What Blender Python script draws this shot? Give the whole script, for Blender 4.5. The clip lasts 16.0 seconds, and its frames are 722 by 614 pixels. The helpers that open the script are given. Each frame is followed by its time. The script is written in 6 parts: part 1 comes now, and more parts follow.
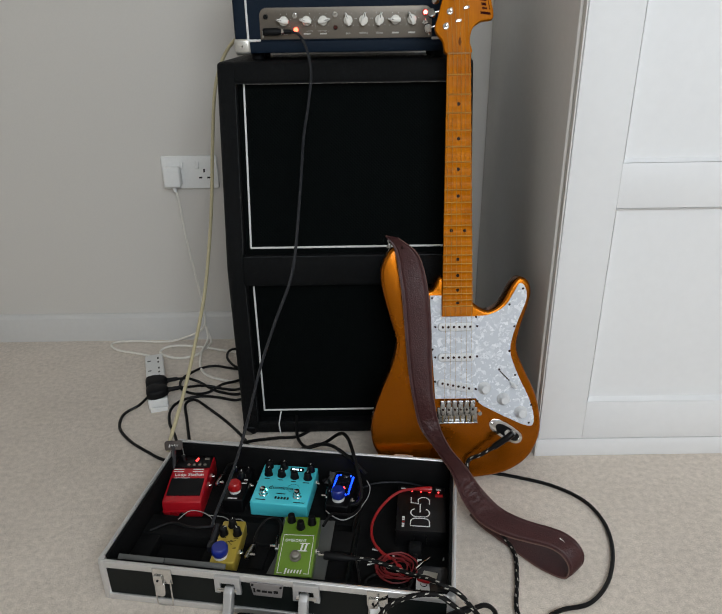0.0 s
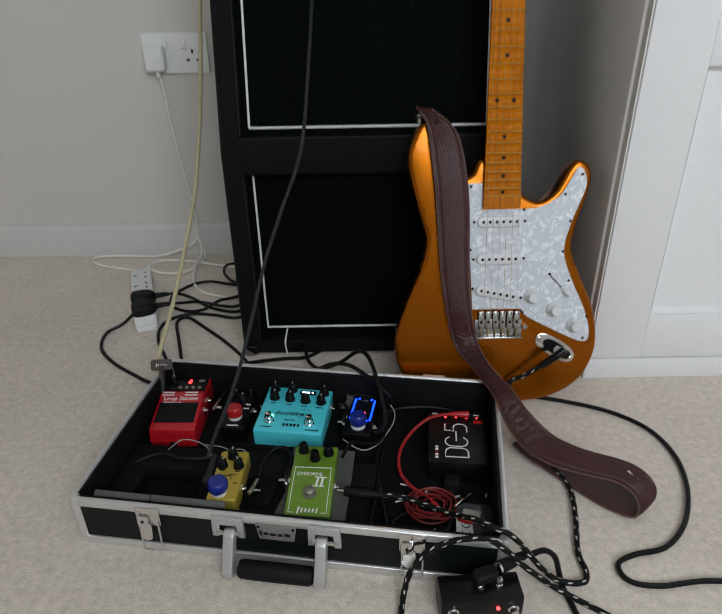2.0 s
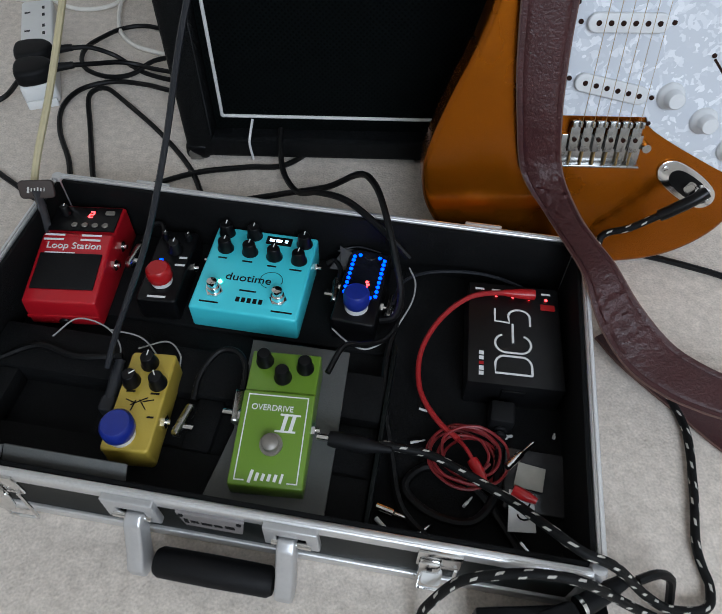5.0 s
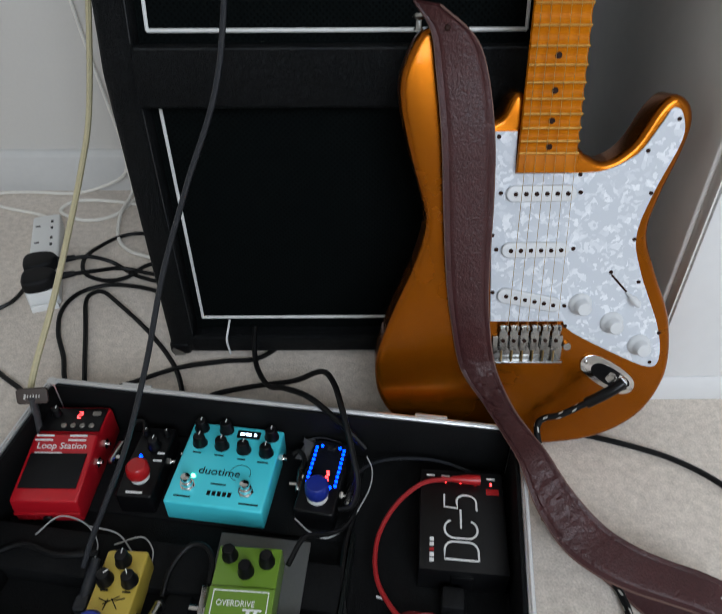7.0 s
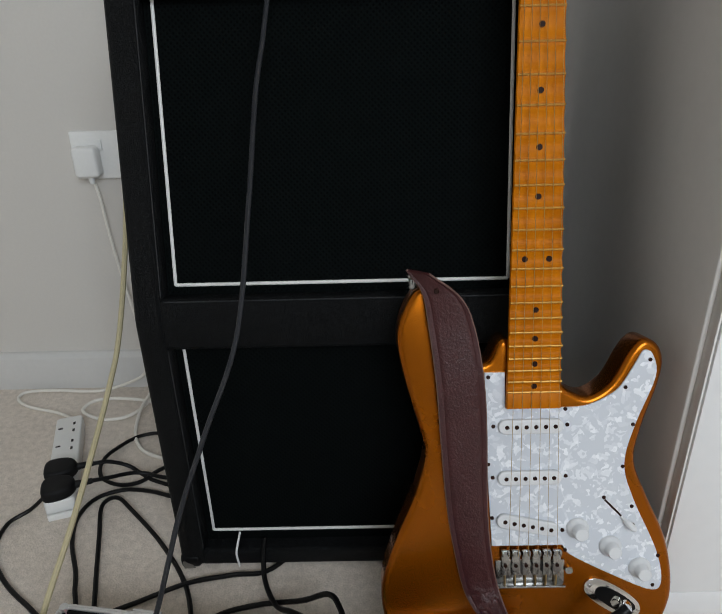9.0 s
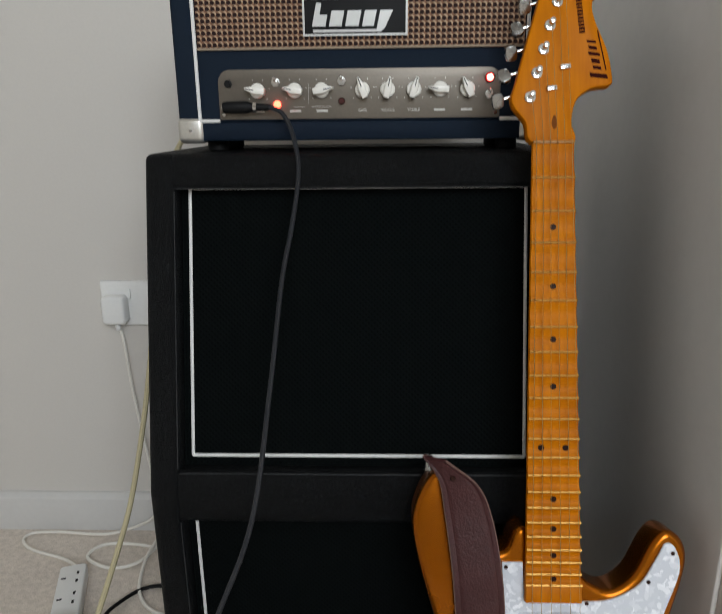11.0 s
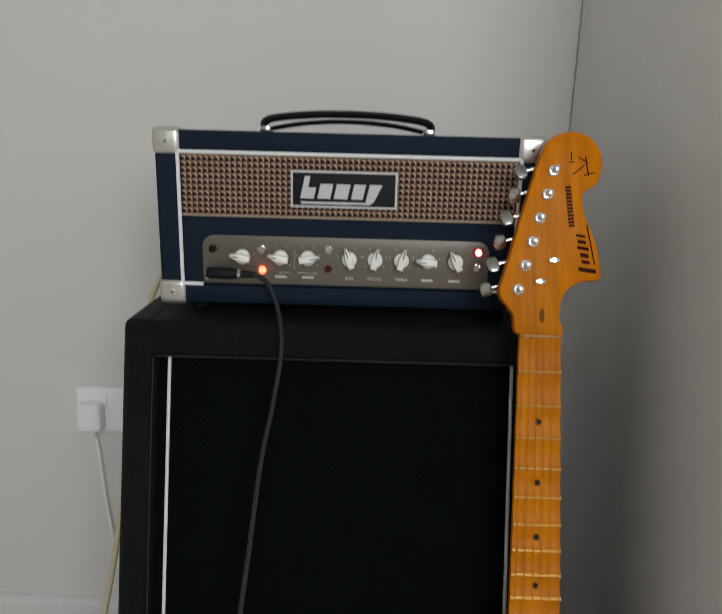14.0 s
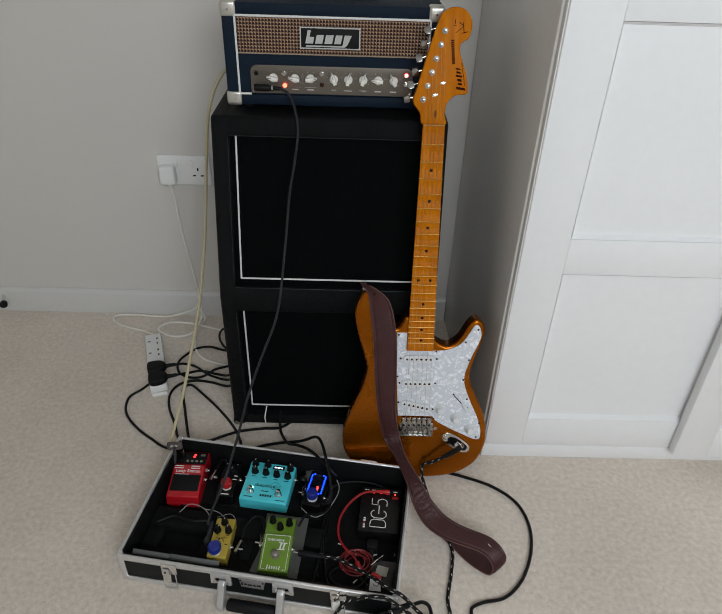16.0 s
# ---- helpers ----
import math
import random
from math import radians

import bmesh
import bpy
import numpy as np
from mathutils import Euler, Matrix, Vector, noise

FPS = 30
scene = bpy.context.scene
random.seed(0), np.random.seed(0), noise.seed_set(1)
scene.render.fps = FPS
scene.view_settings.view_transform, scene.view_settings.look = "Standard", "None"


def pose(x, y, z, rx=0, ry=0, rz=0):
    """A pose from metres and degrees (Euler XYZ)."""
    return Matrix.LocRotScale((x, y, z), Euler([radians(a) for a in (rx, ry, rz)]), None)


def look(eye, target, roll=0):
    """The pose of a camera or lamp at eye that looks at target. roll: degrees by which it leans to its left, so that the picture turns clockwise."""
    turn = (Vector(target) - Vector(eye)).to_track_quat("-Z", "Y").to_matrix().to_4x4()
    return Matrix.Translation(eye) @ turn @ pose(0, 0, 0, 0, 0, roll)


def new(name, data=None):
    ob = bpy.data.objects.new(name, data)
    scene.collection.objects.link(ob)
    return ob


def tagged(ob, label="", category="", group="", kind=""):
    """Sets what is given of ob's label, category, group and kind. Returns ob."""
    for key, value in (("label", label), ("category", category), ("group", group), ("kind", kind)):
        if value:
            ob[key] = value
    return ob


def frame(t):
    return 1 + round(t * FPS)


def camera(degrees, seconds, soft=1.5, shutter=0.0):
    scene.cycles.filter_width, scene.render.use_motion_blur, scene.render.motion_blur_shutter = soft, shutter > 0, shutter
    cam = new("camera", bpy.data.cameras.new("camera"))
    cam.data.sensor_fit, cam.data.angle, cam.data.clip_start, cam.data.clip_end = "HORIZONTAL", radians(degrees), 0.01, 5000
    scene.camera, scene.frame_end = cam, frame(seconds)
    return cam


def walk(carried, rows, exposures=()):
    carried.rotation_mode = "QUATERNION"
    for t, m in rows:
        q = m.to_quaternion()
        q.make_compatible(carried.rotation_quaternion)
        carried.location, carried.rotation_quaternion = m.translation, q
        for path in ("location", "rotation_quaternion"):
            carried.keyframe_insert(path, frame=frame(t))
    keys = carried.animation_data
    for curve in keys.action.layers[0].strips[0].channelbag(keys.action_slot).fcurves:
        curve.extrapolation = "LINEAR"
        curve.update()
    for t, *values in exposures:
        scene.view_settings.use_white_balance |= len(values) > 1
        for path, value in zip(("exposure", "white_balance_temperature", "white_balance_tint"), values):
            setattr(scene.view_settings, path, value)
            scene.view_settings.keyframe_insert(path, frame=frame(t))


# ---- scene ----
cam = camera(58.8, 16.0, soft=0.1, shutter=0.4)
PATH = [
    (0, (0.112, 0.212, 0.84), (0.109, 2.04, 0.028), -0.9),
    (0.5, (0.107, 0.239, 0.815), (0.071, 2.042, -0.048), -1.4),
    (1, (0.099, 0.249, 0.799), (0.057, 2.022, -0.127), -1.5),
    (1.5, (0.088, 0.275, 0.765), (0.062, 2.043, -0.171), -1.1),
    (2, (0.073, 0.37, 0.688), (0.069, 2.113, -0.293), -1.0),
    (2.5, (0.053, 0.476, 0.593), (0.091, 2.165, -0.476), -0.2),
    (3, (0.064, 0.558, 0.657), (0.109, 2.074, -0.648), 0.3),
    (3.2, (0.051, 0.566, 0.671), (0.113, 1.991, -0.731), 0.7),
    (5.3, (0.072, 0.771, 0.524), (0.06, 1.997, -1.056), 1.1),
    (5.5, (0.073, 0.763, 0.536), (0.064, 2.009, -1.029), 1.0),
    (6, (0.098, 0.747, 0.559), (0.099, 2.105, -0.91), 0.8),
    (6.5, (0.106, 0.741, 0.592), (0.11, 2.206, -0.769), 0.2),
    (7, (0.109, 0.741, 0.623), (0.113, 2.296, -0.634), -0.2),
    (7.5, (0.108, 0.741, 0.655), (0.098, 2.387, -0.482), -0.8),
    (8, (0.107, 0.741, 0.688), (0.092, 2.453, -0.346), -1.0),
    (8.5, (0.114, 0.745, 0.71), (0.089, 2.509, -0.232), -1.4),
    (9, (0.119, 0.742, 0.731), (0.094, 2.542, -0.141), -1.6),
    (9.2, (0.12, 0.74, 0.736), (0.087, 2.553, -0.108), -1.8),
    (11.3, (0.112, 0.765, 0.852), (0.049, 2.694, 0.328), -0.5),
    (11.5, (0.103, 0.772, 0.886), (0.063, 2.708, 0.384), -0.3),
    (12, (0.104, 0.781, 0.936), (0.056, 2.742, 0.548), 0.1),
    (12.5, (0.105, 0.776, 0.962), (0.057, 2.75, 0.639), 0.4),
    (13, (0.104, 0.764, 0.964), (0.065, 2.74, 0.653), 0.8),
    (13.5, (0.11, 0.765, 0.948), (0.082, 2.74, 0.637), 1.0),
    (14, (0.113, 0.816, 0.975), (0.101, 2.752, 0.471), 1.5),
    (14.5, (0.144, 0.664, 1.133), (0.174, 2.361, 0.074), 2.4),
    (15, (0.136, 0.485, 1.169), (0.172, 2.079, -0.039), 2.7),
    (15.5, (0.123, 0.314, 1.181), (0.15, 1.939, 0.016), 2.1),
    (16, (0.142, 0.214, 1.2), (0.169, 1.86, 0.064), 1.9),
]
LIGHTNESS = [(0.0, -0.07, 6500, 10), (2.0, -0.18, 6400, 10), (3.0, -0.25, 6200, 10), (5.5, 0.20, 5900, 10), (7.0, 0.13, 6100, 10), (9.0, 0.02, 6400, 10), (12.5, 0.17, 6550, 11), (13.5, 0.10, 6550, 11), (14.5, -0.12, 6500, 10), (16.0, -0.18, 6500, 10)]
walk(cam, [(t, look(eye, target, roll)) for t, eye, target, roll in PATH], LIGHTNESS)

# ---- world, window light and exposure ----
world = bpy.data.worlds.new("sky")
scene.world = world
world.use_nodes = True
sky = world.node_tree.nodes.new("ShaderNodeTexSky")
sky.sky_type, sky.sun_disc = "NISHITA", False
sky.sun_elevation, sky.sun_rotation = radians(35), radians(200)
world.node_tree.links.new(sky.outputs[0], world.node_tree.nodes["Background"].inputs[0])
world.node_tree.nodes["Background"].inputs[1].default_value = 0.10


def window_lamp(name, place, target, w, h, watts, colour):
    data = bpy.data.lights.new(name, "AREA")
    data.shape, data.size, data.size_y, data.energy, data.color = "RECTANGLE", w, h, watts, colour
    ob = new(name, data)
    ob.matrix_world = look(place, target)
    return ob


window_lamp("window_daylight", (0.75, -1.27, 1.92), (0.62, 0.6, 0.95), 1.5, 1.15, 51, (0.88, 0.945, 1.0))


# ---- materials ----
def nodes_of(name):
    m = bpy.data.materials.new(name)
    m.use_nodes = True
    t = m.node_tree
    return m, t, t.nodes["Principled BSDF"]


def surface(name, base, rough=0.5, metal=0.0, var=0.12, scale=12, bump=0.1, bscale=150, depth=0.001, coat=0.0, rvar=0.1, spec=0.5, coords="Object"):
    """Base colour with slow stains and fine grain, roughness that varies, fine relief."""
    m, t, p = nodes_of(name)
    N, L = t.nodes.new, t.links.new
    co = N("ShaderNodeTexCoord")
    n1, n2 = N("ShaderNodeTexNoise"), N("ShaderNodeTexNoise")
    n1.inputs["Scale"].default_value, n2.inputs["Scale"].default_value = scale, bscale
    n1.inputs["Detail"].default_value = n2.inputs["Detail"].default_value = 5
    for n in (n1, n2):
        L(co.outputs[coords], n.inputs["Vector"])
    add = N("ShaderNodeMath")
    add.operation = "ADD"
    L(n1.outputs[0], add.inputs[0]), L(n2.outputs[0], add.inputs[1])
    ramp = N("ShaderNodeMapRange")
    ramp.inputs["From Min"].default_value, ramp.inputs["From Max"].default_value = 0.6, 1.4
    ramp.inputs["To Min"].default_value, ramp.inputs["To Max"].default_value = 1 - var, 1 + var
    L(add.outputs[0], ramp.inputs["Value"])
    mix = N("ShaderNodeMix")
    mix.data_type, mix.blend_type = "RGBA", "MULTIPLY"
    mix.inputs["Factor"].default_value = 1
    mix.inputs["A"].default_value = (*base, 1)
    L(ramp.outputs[0], mix.inputs["B"])
    L(mix.outputs["Result"], p.inputs["Base Color"])
    rr = N("ShaderNodeMapRange")
    rr.inputs["To Min"].default_value, rr.inputs["To Max"].default_value = max(0.02, rough - rvar), min(1, rough + rvar)
    L(n1.outputs[0], rr.inputs["Value"]), L(rr.outputs[0], p.inputs["Roughness"])
    bp = N("ShaderNodeBump")
    bp.inputs["Strength"].default_value, bp.inputs["Distance"].default_value = bump, depth
    L(n2.outputs[0], bp.inputs["Height"]), L(bp.outputs[0], p.inputs["Normal"])
    p.inputs["Metallic"].default_value = metal
    p.inputs["Coat Weight"].default_value = coat
    p.inputs["Coat Roughness"].default_value = 0.08
    p.inputs["Specular IOR Level"].default_value = spec
    return m


def glow(name, colour, strength):
    m, t, p = nodes_of(name)
    p.inputs["Base Color"].default_value = (*colour, 1)
    p.inputs["Emission Color"].default_value = (*colour, 1)
    p.inputs["Emission Strength"].default_value = strength
    return m


def cells(name, base, second, rough, scale, bump, depth, share=0.5, metal=0.0, coat=0.0, spec=0.5):
    """Leathery or pearly cells: colour by cell, relief by the distance to the cell's edge."""
    m, t, p = nodes_of(name)
    N, L = t.nodes.new, t.links.new
    co, v, v2, n = N("ShaderNodeTexCoord"), N("ShaderNodeTexVoronoi"), N("ShaderNodeTexVoronoi"), N("ShaderNodeTexNoise")
    n.inputs["Scale"].default_value = scale * 0.35
    wob = N("ShaderNodeMix")
    wob.data_type, wob.blend_type = "RGBA", "LINEAR_LIGHT"
    wob.inputs["Factor"].default_value = 0.012
    L(co.outputs["Object"], n.inputs["Vector"]), L(co.outputs["Object"], wob.inputs["A"]), L(n.outputs["Color"], wob.inputs["B"])
    for w in (v, v2):
        w.inputs["Scale"].default_value = scale
        L(wob.outputs["Result"], w.inputs["Vector"])
    v2.feature = "DISTANCE_TO_EDGE"
    ramp = N("ShaderNodeMapRange")
    ramp.inputs["From Min"].default_value, ramp.inputs["From Max"].default_value = share, 1.0
    sep = N("ShaderNodeSeparateColor")
    L(v.outputs["Color"], sep.inputs[0]), L(sep.outputs[0], ramp.inputs["Value"])
    mix = N("ShaderNodeMix")
    mix.data_type = "RGBA"
    mix.inputs["A"].default_value, mix.inputs["B"].default_value = (*base, 1), (*second, 1)
    L(ramp.outputs[0], mix.inputs["Factor"]), L(mix.outputs["Result"], p.inputs["Base Color"])
    bp = N("ShaderNodeBump")
    bp.inputs["Strength"].default_value, bp.inputs["Distance"].default_value = bump, depth
    L(v2.outputs[0], bp.inputs["Height"]), L(bp.outputs[0], p.inputs["Normal"])
    p.inputs["Roughness"].default_value, p.inputs["Metallic"].default_value = rough, metal
    p.inputs["Specular IOR Level"].default_value = spec
    p.inputs["Coat Weight"].default_value = coat
    return m


def woven(name, thread, hole, fx, fz, rough=0.8, turn=0.0, bump=0.5, depth=0.0006, soft=0.35, spec=0.25, pale=None):
    """Cloth of crossing threads with dark holes between them, in the object's x and z."""
    m, t, p = nodes_of(name)
    N, L = t.nodes.new, t.links.new
    co, mp, sp = N("ShaderNodeTexCoord"), N("ShaderNodeMapping"), N("ShaderNodeSeparateXYZ")
    mp.inputs["Rotation"].default_value = (0, radians(turn), 0)
    L(co.outputs["Object"], mp.inputs[0]), L(mp.outputs[0], sp.inputs[0])

    def op(kind, a, b=None):
        n = N("ShaderNodeMath")
        n.operation = kind
        for i, v in enumerate((a, b)):
            if v is None:
                continue
            if isinstance(v, (int, float)):
                n.inputs[i].default_value = v
            else:
                L(v, n.inputs[i])
        return n.outputs[0]

    sx = op("SINE", op("MULTIPLY", sp.outputs[0], fx * 2 * math.pi))
    sz = op("SINE", op("MULTIPLY", sp.outputs[2], fz * 2 * math.pi))
    both = op("MULTIPLY", op("ADD", op("MULTIPLY", sx, 0.5), 0.5), op("ADD", op("MULTIPLY", sz, 0.5), 0.5))
    ramp = N("ShaderNodeMapRange")
    ramp.inputs["From Min"].default_value, ramp.inputs["From Max"].default_value = soft, soft + 0.2
    L(both, ramp.inputs["Value"])
    noi = N("ShaderNodeTexNoise")
    noi.inputs["Scale"].default_value = 60
    L(co.outputs["Object"], noi.inputs["Vector"])
    tone = N("ShaderNodeMix")
    tone.data_type = "RGBA"
    tone.inputs["A"].default_value = (*[c * 0.7 for c in thread], 1)
    tone.inputs["B"].default_value = (*[min(1, c * 1.25) for c in thread], 1)
    if pale:
        tone.inputs["B"].default_value = (*pale, 1)
        slant = op("ADD", op("MULTIPLY", sp.outputs[0], fx * 2 * math.pi), op("MULTIPLY", sp.outputs[2], fz * 2 * math.pi))
        L(op("ADD", op("MULTIPLY", op("SINE", slant), 0.5), op("MULTIPLY", noi.outputs[0], 0.7)), tone.inputs["Factor"])
    else:
        L(noi.outputs[0], tone.inputs["Factor"])
    mix = N("ShaderNodeMix")
    mix.data_type = "RGBA"
    L(tone.outputs["Result"], mix.inputs["A"])
    mix.inputs["B"].default_value = (*hole, 1)
    L(ramp.outputs[0], mix.inputs["Factor"]), L(mix.outputs["Result"], p.inputs["Base Color"])
    bp = N("ShaderNodeBump")
    bp.inputs["Strength"].default_value, bp.inputs["Distance"].default_value = bump, depth
    bp.invert = True
    L(both, bp.inputs["Height"]), L(bp.outputs[0], p.inputs["Normal"])
    p.inputs["Roughness"].default_value = rough
    p.inputs["Specular IOR Level"].default_value = spec
    return m


def braid(name, base, fleck):
    """Braided cable sleeve with light flecks, along the tube's own u and v."""
    m, t, p = nodes_of(name)
    N, L = t.nodes.new, t.links.new
    uv = N("ShaderNodeUVMap")
    sp = N("ShaderNodeSeparateXYZ")
    L(uv.outputs[0], sp.inputs[0])

    def op(kind, a, b):
        n = N("ShaderNodeMath")
        n.operation = kind
        for i, v in enumerate((a, b)):
            if isinstance(v, (int, float)):
                n.inputs[i].default_value = v
            else:
                L(v, n.inputs[i])
        return n.outputs[0]

    turn = op("FRACT", op("ADD", op("MULTIPLY", sp.outputs[0], 58), sp.outputs[1]), 0)
    strand = op("FRACT", op("ADD", op("MULTIPLY", sp.outputs[1], 4), op("MULTIPLY", sp.outputs[0], 20)), 0)
    fleck_here = op("MULTIPLY", op("LESS_THAN", turn, 0.30), op("LESS_THAN", strand, 0.34))
    mix = N("ShaderNodeMix")
    mix.data_type = "RGBA"
    mix.inputs["A"].default_value, mix.inputs["B"].default_value = (*base, 1), (*fleck, 1)
    L(fleck_here, mix.inputs["Factor"]), L(mix.outputs["Result"], p.inputs["Base Color"])
    wv = N("ShaderNodeTexChecker")
    wv.inputs["Scale"].default_value = 1
    mp2 = N("ShaderNodeMapping")
    mp2.inputs["Scale"].default_value = (900, 16, 1)
    L(uv.outputs[0], mp2.inputs[0]), L(mp2.outputs[0], wv.inputs["Vector"])
    bp = N("ShaderNodeBump")
    bp.inputs["Strength"].default_value, bp.inputs["Distance"].default_value = 0.4, 0.0004
    L(wv.outputs["Fac"], bp.inputs["Height"]), L(bp.outputs[0], p.inputs["Normal"])
    p.inputs["Roughness"].default_value = 0.6
    p.inputs["Specular IOR Level"].default_value = 0.2
    return m


def wood(name, light, dark, rough, coat, spec=0.5):
    """Lacquered maple: long streaks along y."""
    m, t, p = nodes_of(name)
    N, L = t.nodes.new, t.links.new
    co, mp, n = N("ShaderNodeTexCoord"), N("ShaderNodeMapping"), N("ShaderNodeTexNoise")
    mp.inputs["Scale"].default_value = (90, 9, 60)
    n.inputs["Scale"].default_value, n.inputs["Detail"].default_value = 1.0, 6
    n2 = N("ShaderNodeTexNoise")
    n2.inputs["Scale"].default_value = 14
    L(co.outputs["Object"], mp.inputs[0]), L(mp.outputs[0], n.inputs["Vector"]), L(co.outputs["Object"], n2.inputs["Vector"])
    add = N("ShaderNodeMath")
    add.operation = "MULTIPLY_ADD"
    add.inputs[1].default_value = 0.5
    L(n2.outputs[0], add.inputs[0]), L(n.outputs[0], add.inputs[2])
    ramp = N("ShaderNodeMapRange")
    ramp.inputs["From Min"].default_value, ramp.inputs["From Max"].default_value = 0.45, 1.05
    L(add.outputs[0], ramp.inputs["Value"])
    mix = N("ShaderNodeMix")
    mix.data_type = "RGBA"
    mix.inputs["A"].default_value, mix.inputs["B"].default_value = (*light, 1), (*dark, 1)
    L(ramp.outputs[0], mix.inputs["Factor"]), L(mix.outputs["Result"], p.inputs["Base Color"])
    p.inputs["Roughness"].default_value, p.inputs["Coat Weight"].default_value = rough, coat
    p.inputs["Specular IOR Level"].default_value = spec
    return m


def carpet_material():
    m, t, p = nodes_of("carpet_pile")
    N, L = t.nodes.new, t.links.new
    co = N("ShaderNodeTexCoord")
    big, mid, fine = N("ShaderNodeTexNoise"), N("ShaderNodeTexNoise"), N("ShaderNodeTexNoise")
    tuft = N("ShaderNodeTexVoronoi")
    for n, s in ((big, 3.5), (mid, 95), (fine, 430), (tuft, 330)):
        n.inputs["Scale"].default_value = s
        L(co.outputs["Object"], n.inputs["Vector"])
    big.inputs["Detail"].default_value = 3
    mid.inputs["Detail"].default_value = 6
    add = N("ShaderNodeMath")
    add.operation = "ADD"
    L(mid.outputs[0], add.inputs[0]), L(fine.outputs[0], add.inputs[1])
    add2 = N("ShaderNodeMath")
    add2.operation = "MULTIPLY_ADD"
    add2.inputs[1].default_value = 0.6
    L(big.outputs[0], add2.inputs[0]), L(add.outputs[0], add2.inputs[2])
    ramp = N("ShaderNodeValToRGB")
    ramp.color_ramp.elements[0].position, ramp.color_ramp.elements[0].color = 0.33, (0.50, 0.440, 0.378, 1)
    ramp.color_ramp.elements[1].position, ramp.color_ramp.elements[1].color = 0.60, (0.79, 0.705, 0.617, 1)
    half = N("ShaderNodeMath")
    half.operation = "MULTIPLY"
    half.inputs[1].default_value = 0.36
    L(add2.outputs[0], half.inputs[0]), L(half.outputs[0], ramp.inputs[0])
    L(ramp.outputs[0], p.inputs["Base Color"])
    bp = N("ShaderNodeBump")
    bp.inputs["Strength"].default_value, bp.inputs["Distance"].default_value = 0.25, 0.002
    hm = N("ShaderNodeMath")
    hm.operation = "SUBTRACT"
    L(add.outputs[0], hm.inputs[0]), L(tuft.outputs["Distance"], hm.inputs[1])
    L(hm.outputs[0], bp.inputs["Height"]), L(bp.outputs[0], p.inputs["Normal"])
    p.inputs["Roughness"].default_value, p.inputs["Specular IOR Level"].default_value = 0.95, 0.15
    p.inputs["Sheen Weight"].default_value = 0.15
    return m


CARPET = carpet_material()
PAINT = surface("wall_paint", (0.635, 0.607, 0.565), 0.75, var=0.025, scale=1.5, bump=0.05, bscale=220, depth=0.0006)
GLOSS_WHITE = surface("white_gloss_paint", (0.62, 0.61, 0.59), 0.35, var=0.03, scale=4, bump=0.04, bscale=90, depth=0.0005)
WARDROBE = surface("wardrobe_white", (0.82, 0.825, 0.83), 0.38, var=0.02, scale=3, bump=0.05, bscale=60, depth=0.0004)
WARDROBE_SIDE = surface("wardrobe_side_panel", (0.80, 0.785, 0.755), 0.24, var=0.03, scale=2, bump=0.03, bscale=60, depth=0.0004)
# the paler cells paint in the sparkle of the vinyl's pebbled grain
TOLEX = cells("black_vinyl_cloth", (0.0012, 0.0016, 0.0020), (0.0092, 0.0108, 0.0120), 0.5, 430, 1.0, 0.0014, 0.62, spec=0.17)
# paler, patchy vinyl that paints the broken highlight on the cabinet's inner folds
FOLD_HIGHLIGHT = surface("painted_fold_highlight", (0.020, 0.022, 0.024), 0.4, var=0.8, scale=160, bump=0.4, bscale=500, spec=0.4)
NAVY = cells("navy_vinyl_cloth", (0.0038, 0.0105, 0.022), (0.006, 0.0155, 0.031), 0.55, 1000, 0.5, 0.0007, spec=0.15)
GRILLE = woven("black_grille_cloth", (0.0034, 0.0046, 0.0046), (0.0010, 0.0013, 0.0013), 210, 210, 0.95, 45, spec=0.03)
BASKET = woven("basket_weave_cloth", (0.25, 0.125, 0.070), (0.018, 0.006, 0.005), 162, 158, 0.7, 0, 0.8, 0.0012, soft=0.05, pale=(0.46, 0.33, 0.22))
NICKEL_CAP = surface("warm_nickel_cap", (0.60, 0.58, 0.53), 0.34, 0.75, var=0.10, scale=40, bump=0.05, bscale=300)
PILOT_CORE = glow("hot_pilot_core", (1.0, 0.16, 0.13), 9)
BADGE_MARK = surface("silver_badge_mark", (0.50, 0.50, 0.48), 0.4, 0.2, var=0.05, bump=0.05)
PIPING = surface("white_piping", (0.72, 0.72, 0.70), 0.45, var=0.05, bump=0.05)
PANEL_METAL = surface("brown_brushed_panel", (0.155, 0.135, 0.110), 0.42, 0.6, var=0.10, scale=8, bump=0.05, bscale=300)
NICKEL = surface("brushed_panel", (0.27, 0.25, 0.22), 0.48, 0.7, var=0.08, scale=8, bump=0.05, bscale=300)
CHROME = surface("chrome", (0.75, 0.75, 0.74), 0.14, 1.0, var=0.05, scale=40, bump=0.02, rvar=0.06)
ALU = surface("aluminium_trim", (0.74, 0.74, 0.735), 0.38, 0.8, var=0.08, scale=18, bump=0.06, bscale=400, rvar=0.12)
BLACK = surface("black_plastic", (0.0035, 0.0035, 0.004), 0.34, var=0.2, bump=0.05, spec=0.25)
RUBBER = surface("black_rubber", (0.0055, 0.0055, 0.006), 0.6, var=0.2, bump=0.15, bscale=500, spec=0.2)
FELT = surface("black_foam", (0.0060, 0.0062, 0.0064), 0.72, var=0.45, scale=25, bump=0.5, bscale=700, depth=0.0012, spec=0.11)
ABS = surface("case_side_panel", (0.004, 0.006, 0.0055), 0.5, var=0.2, scale=10, bump=0.2, bscale=600, spec=0.2)
WHITE_PLASTIC = surface("white_plastic", (0.80, 0.80, 0.78), 0.35, var=0.03, bump=0.03)
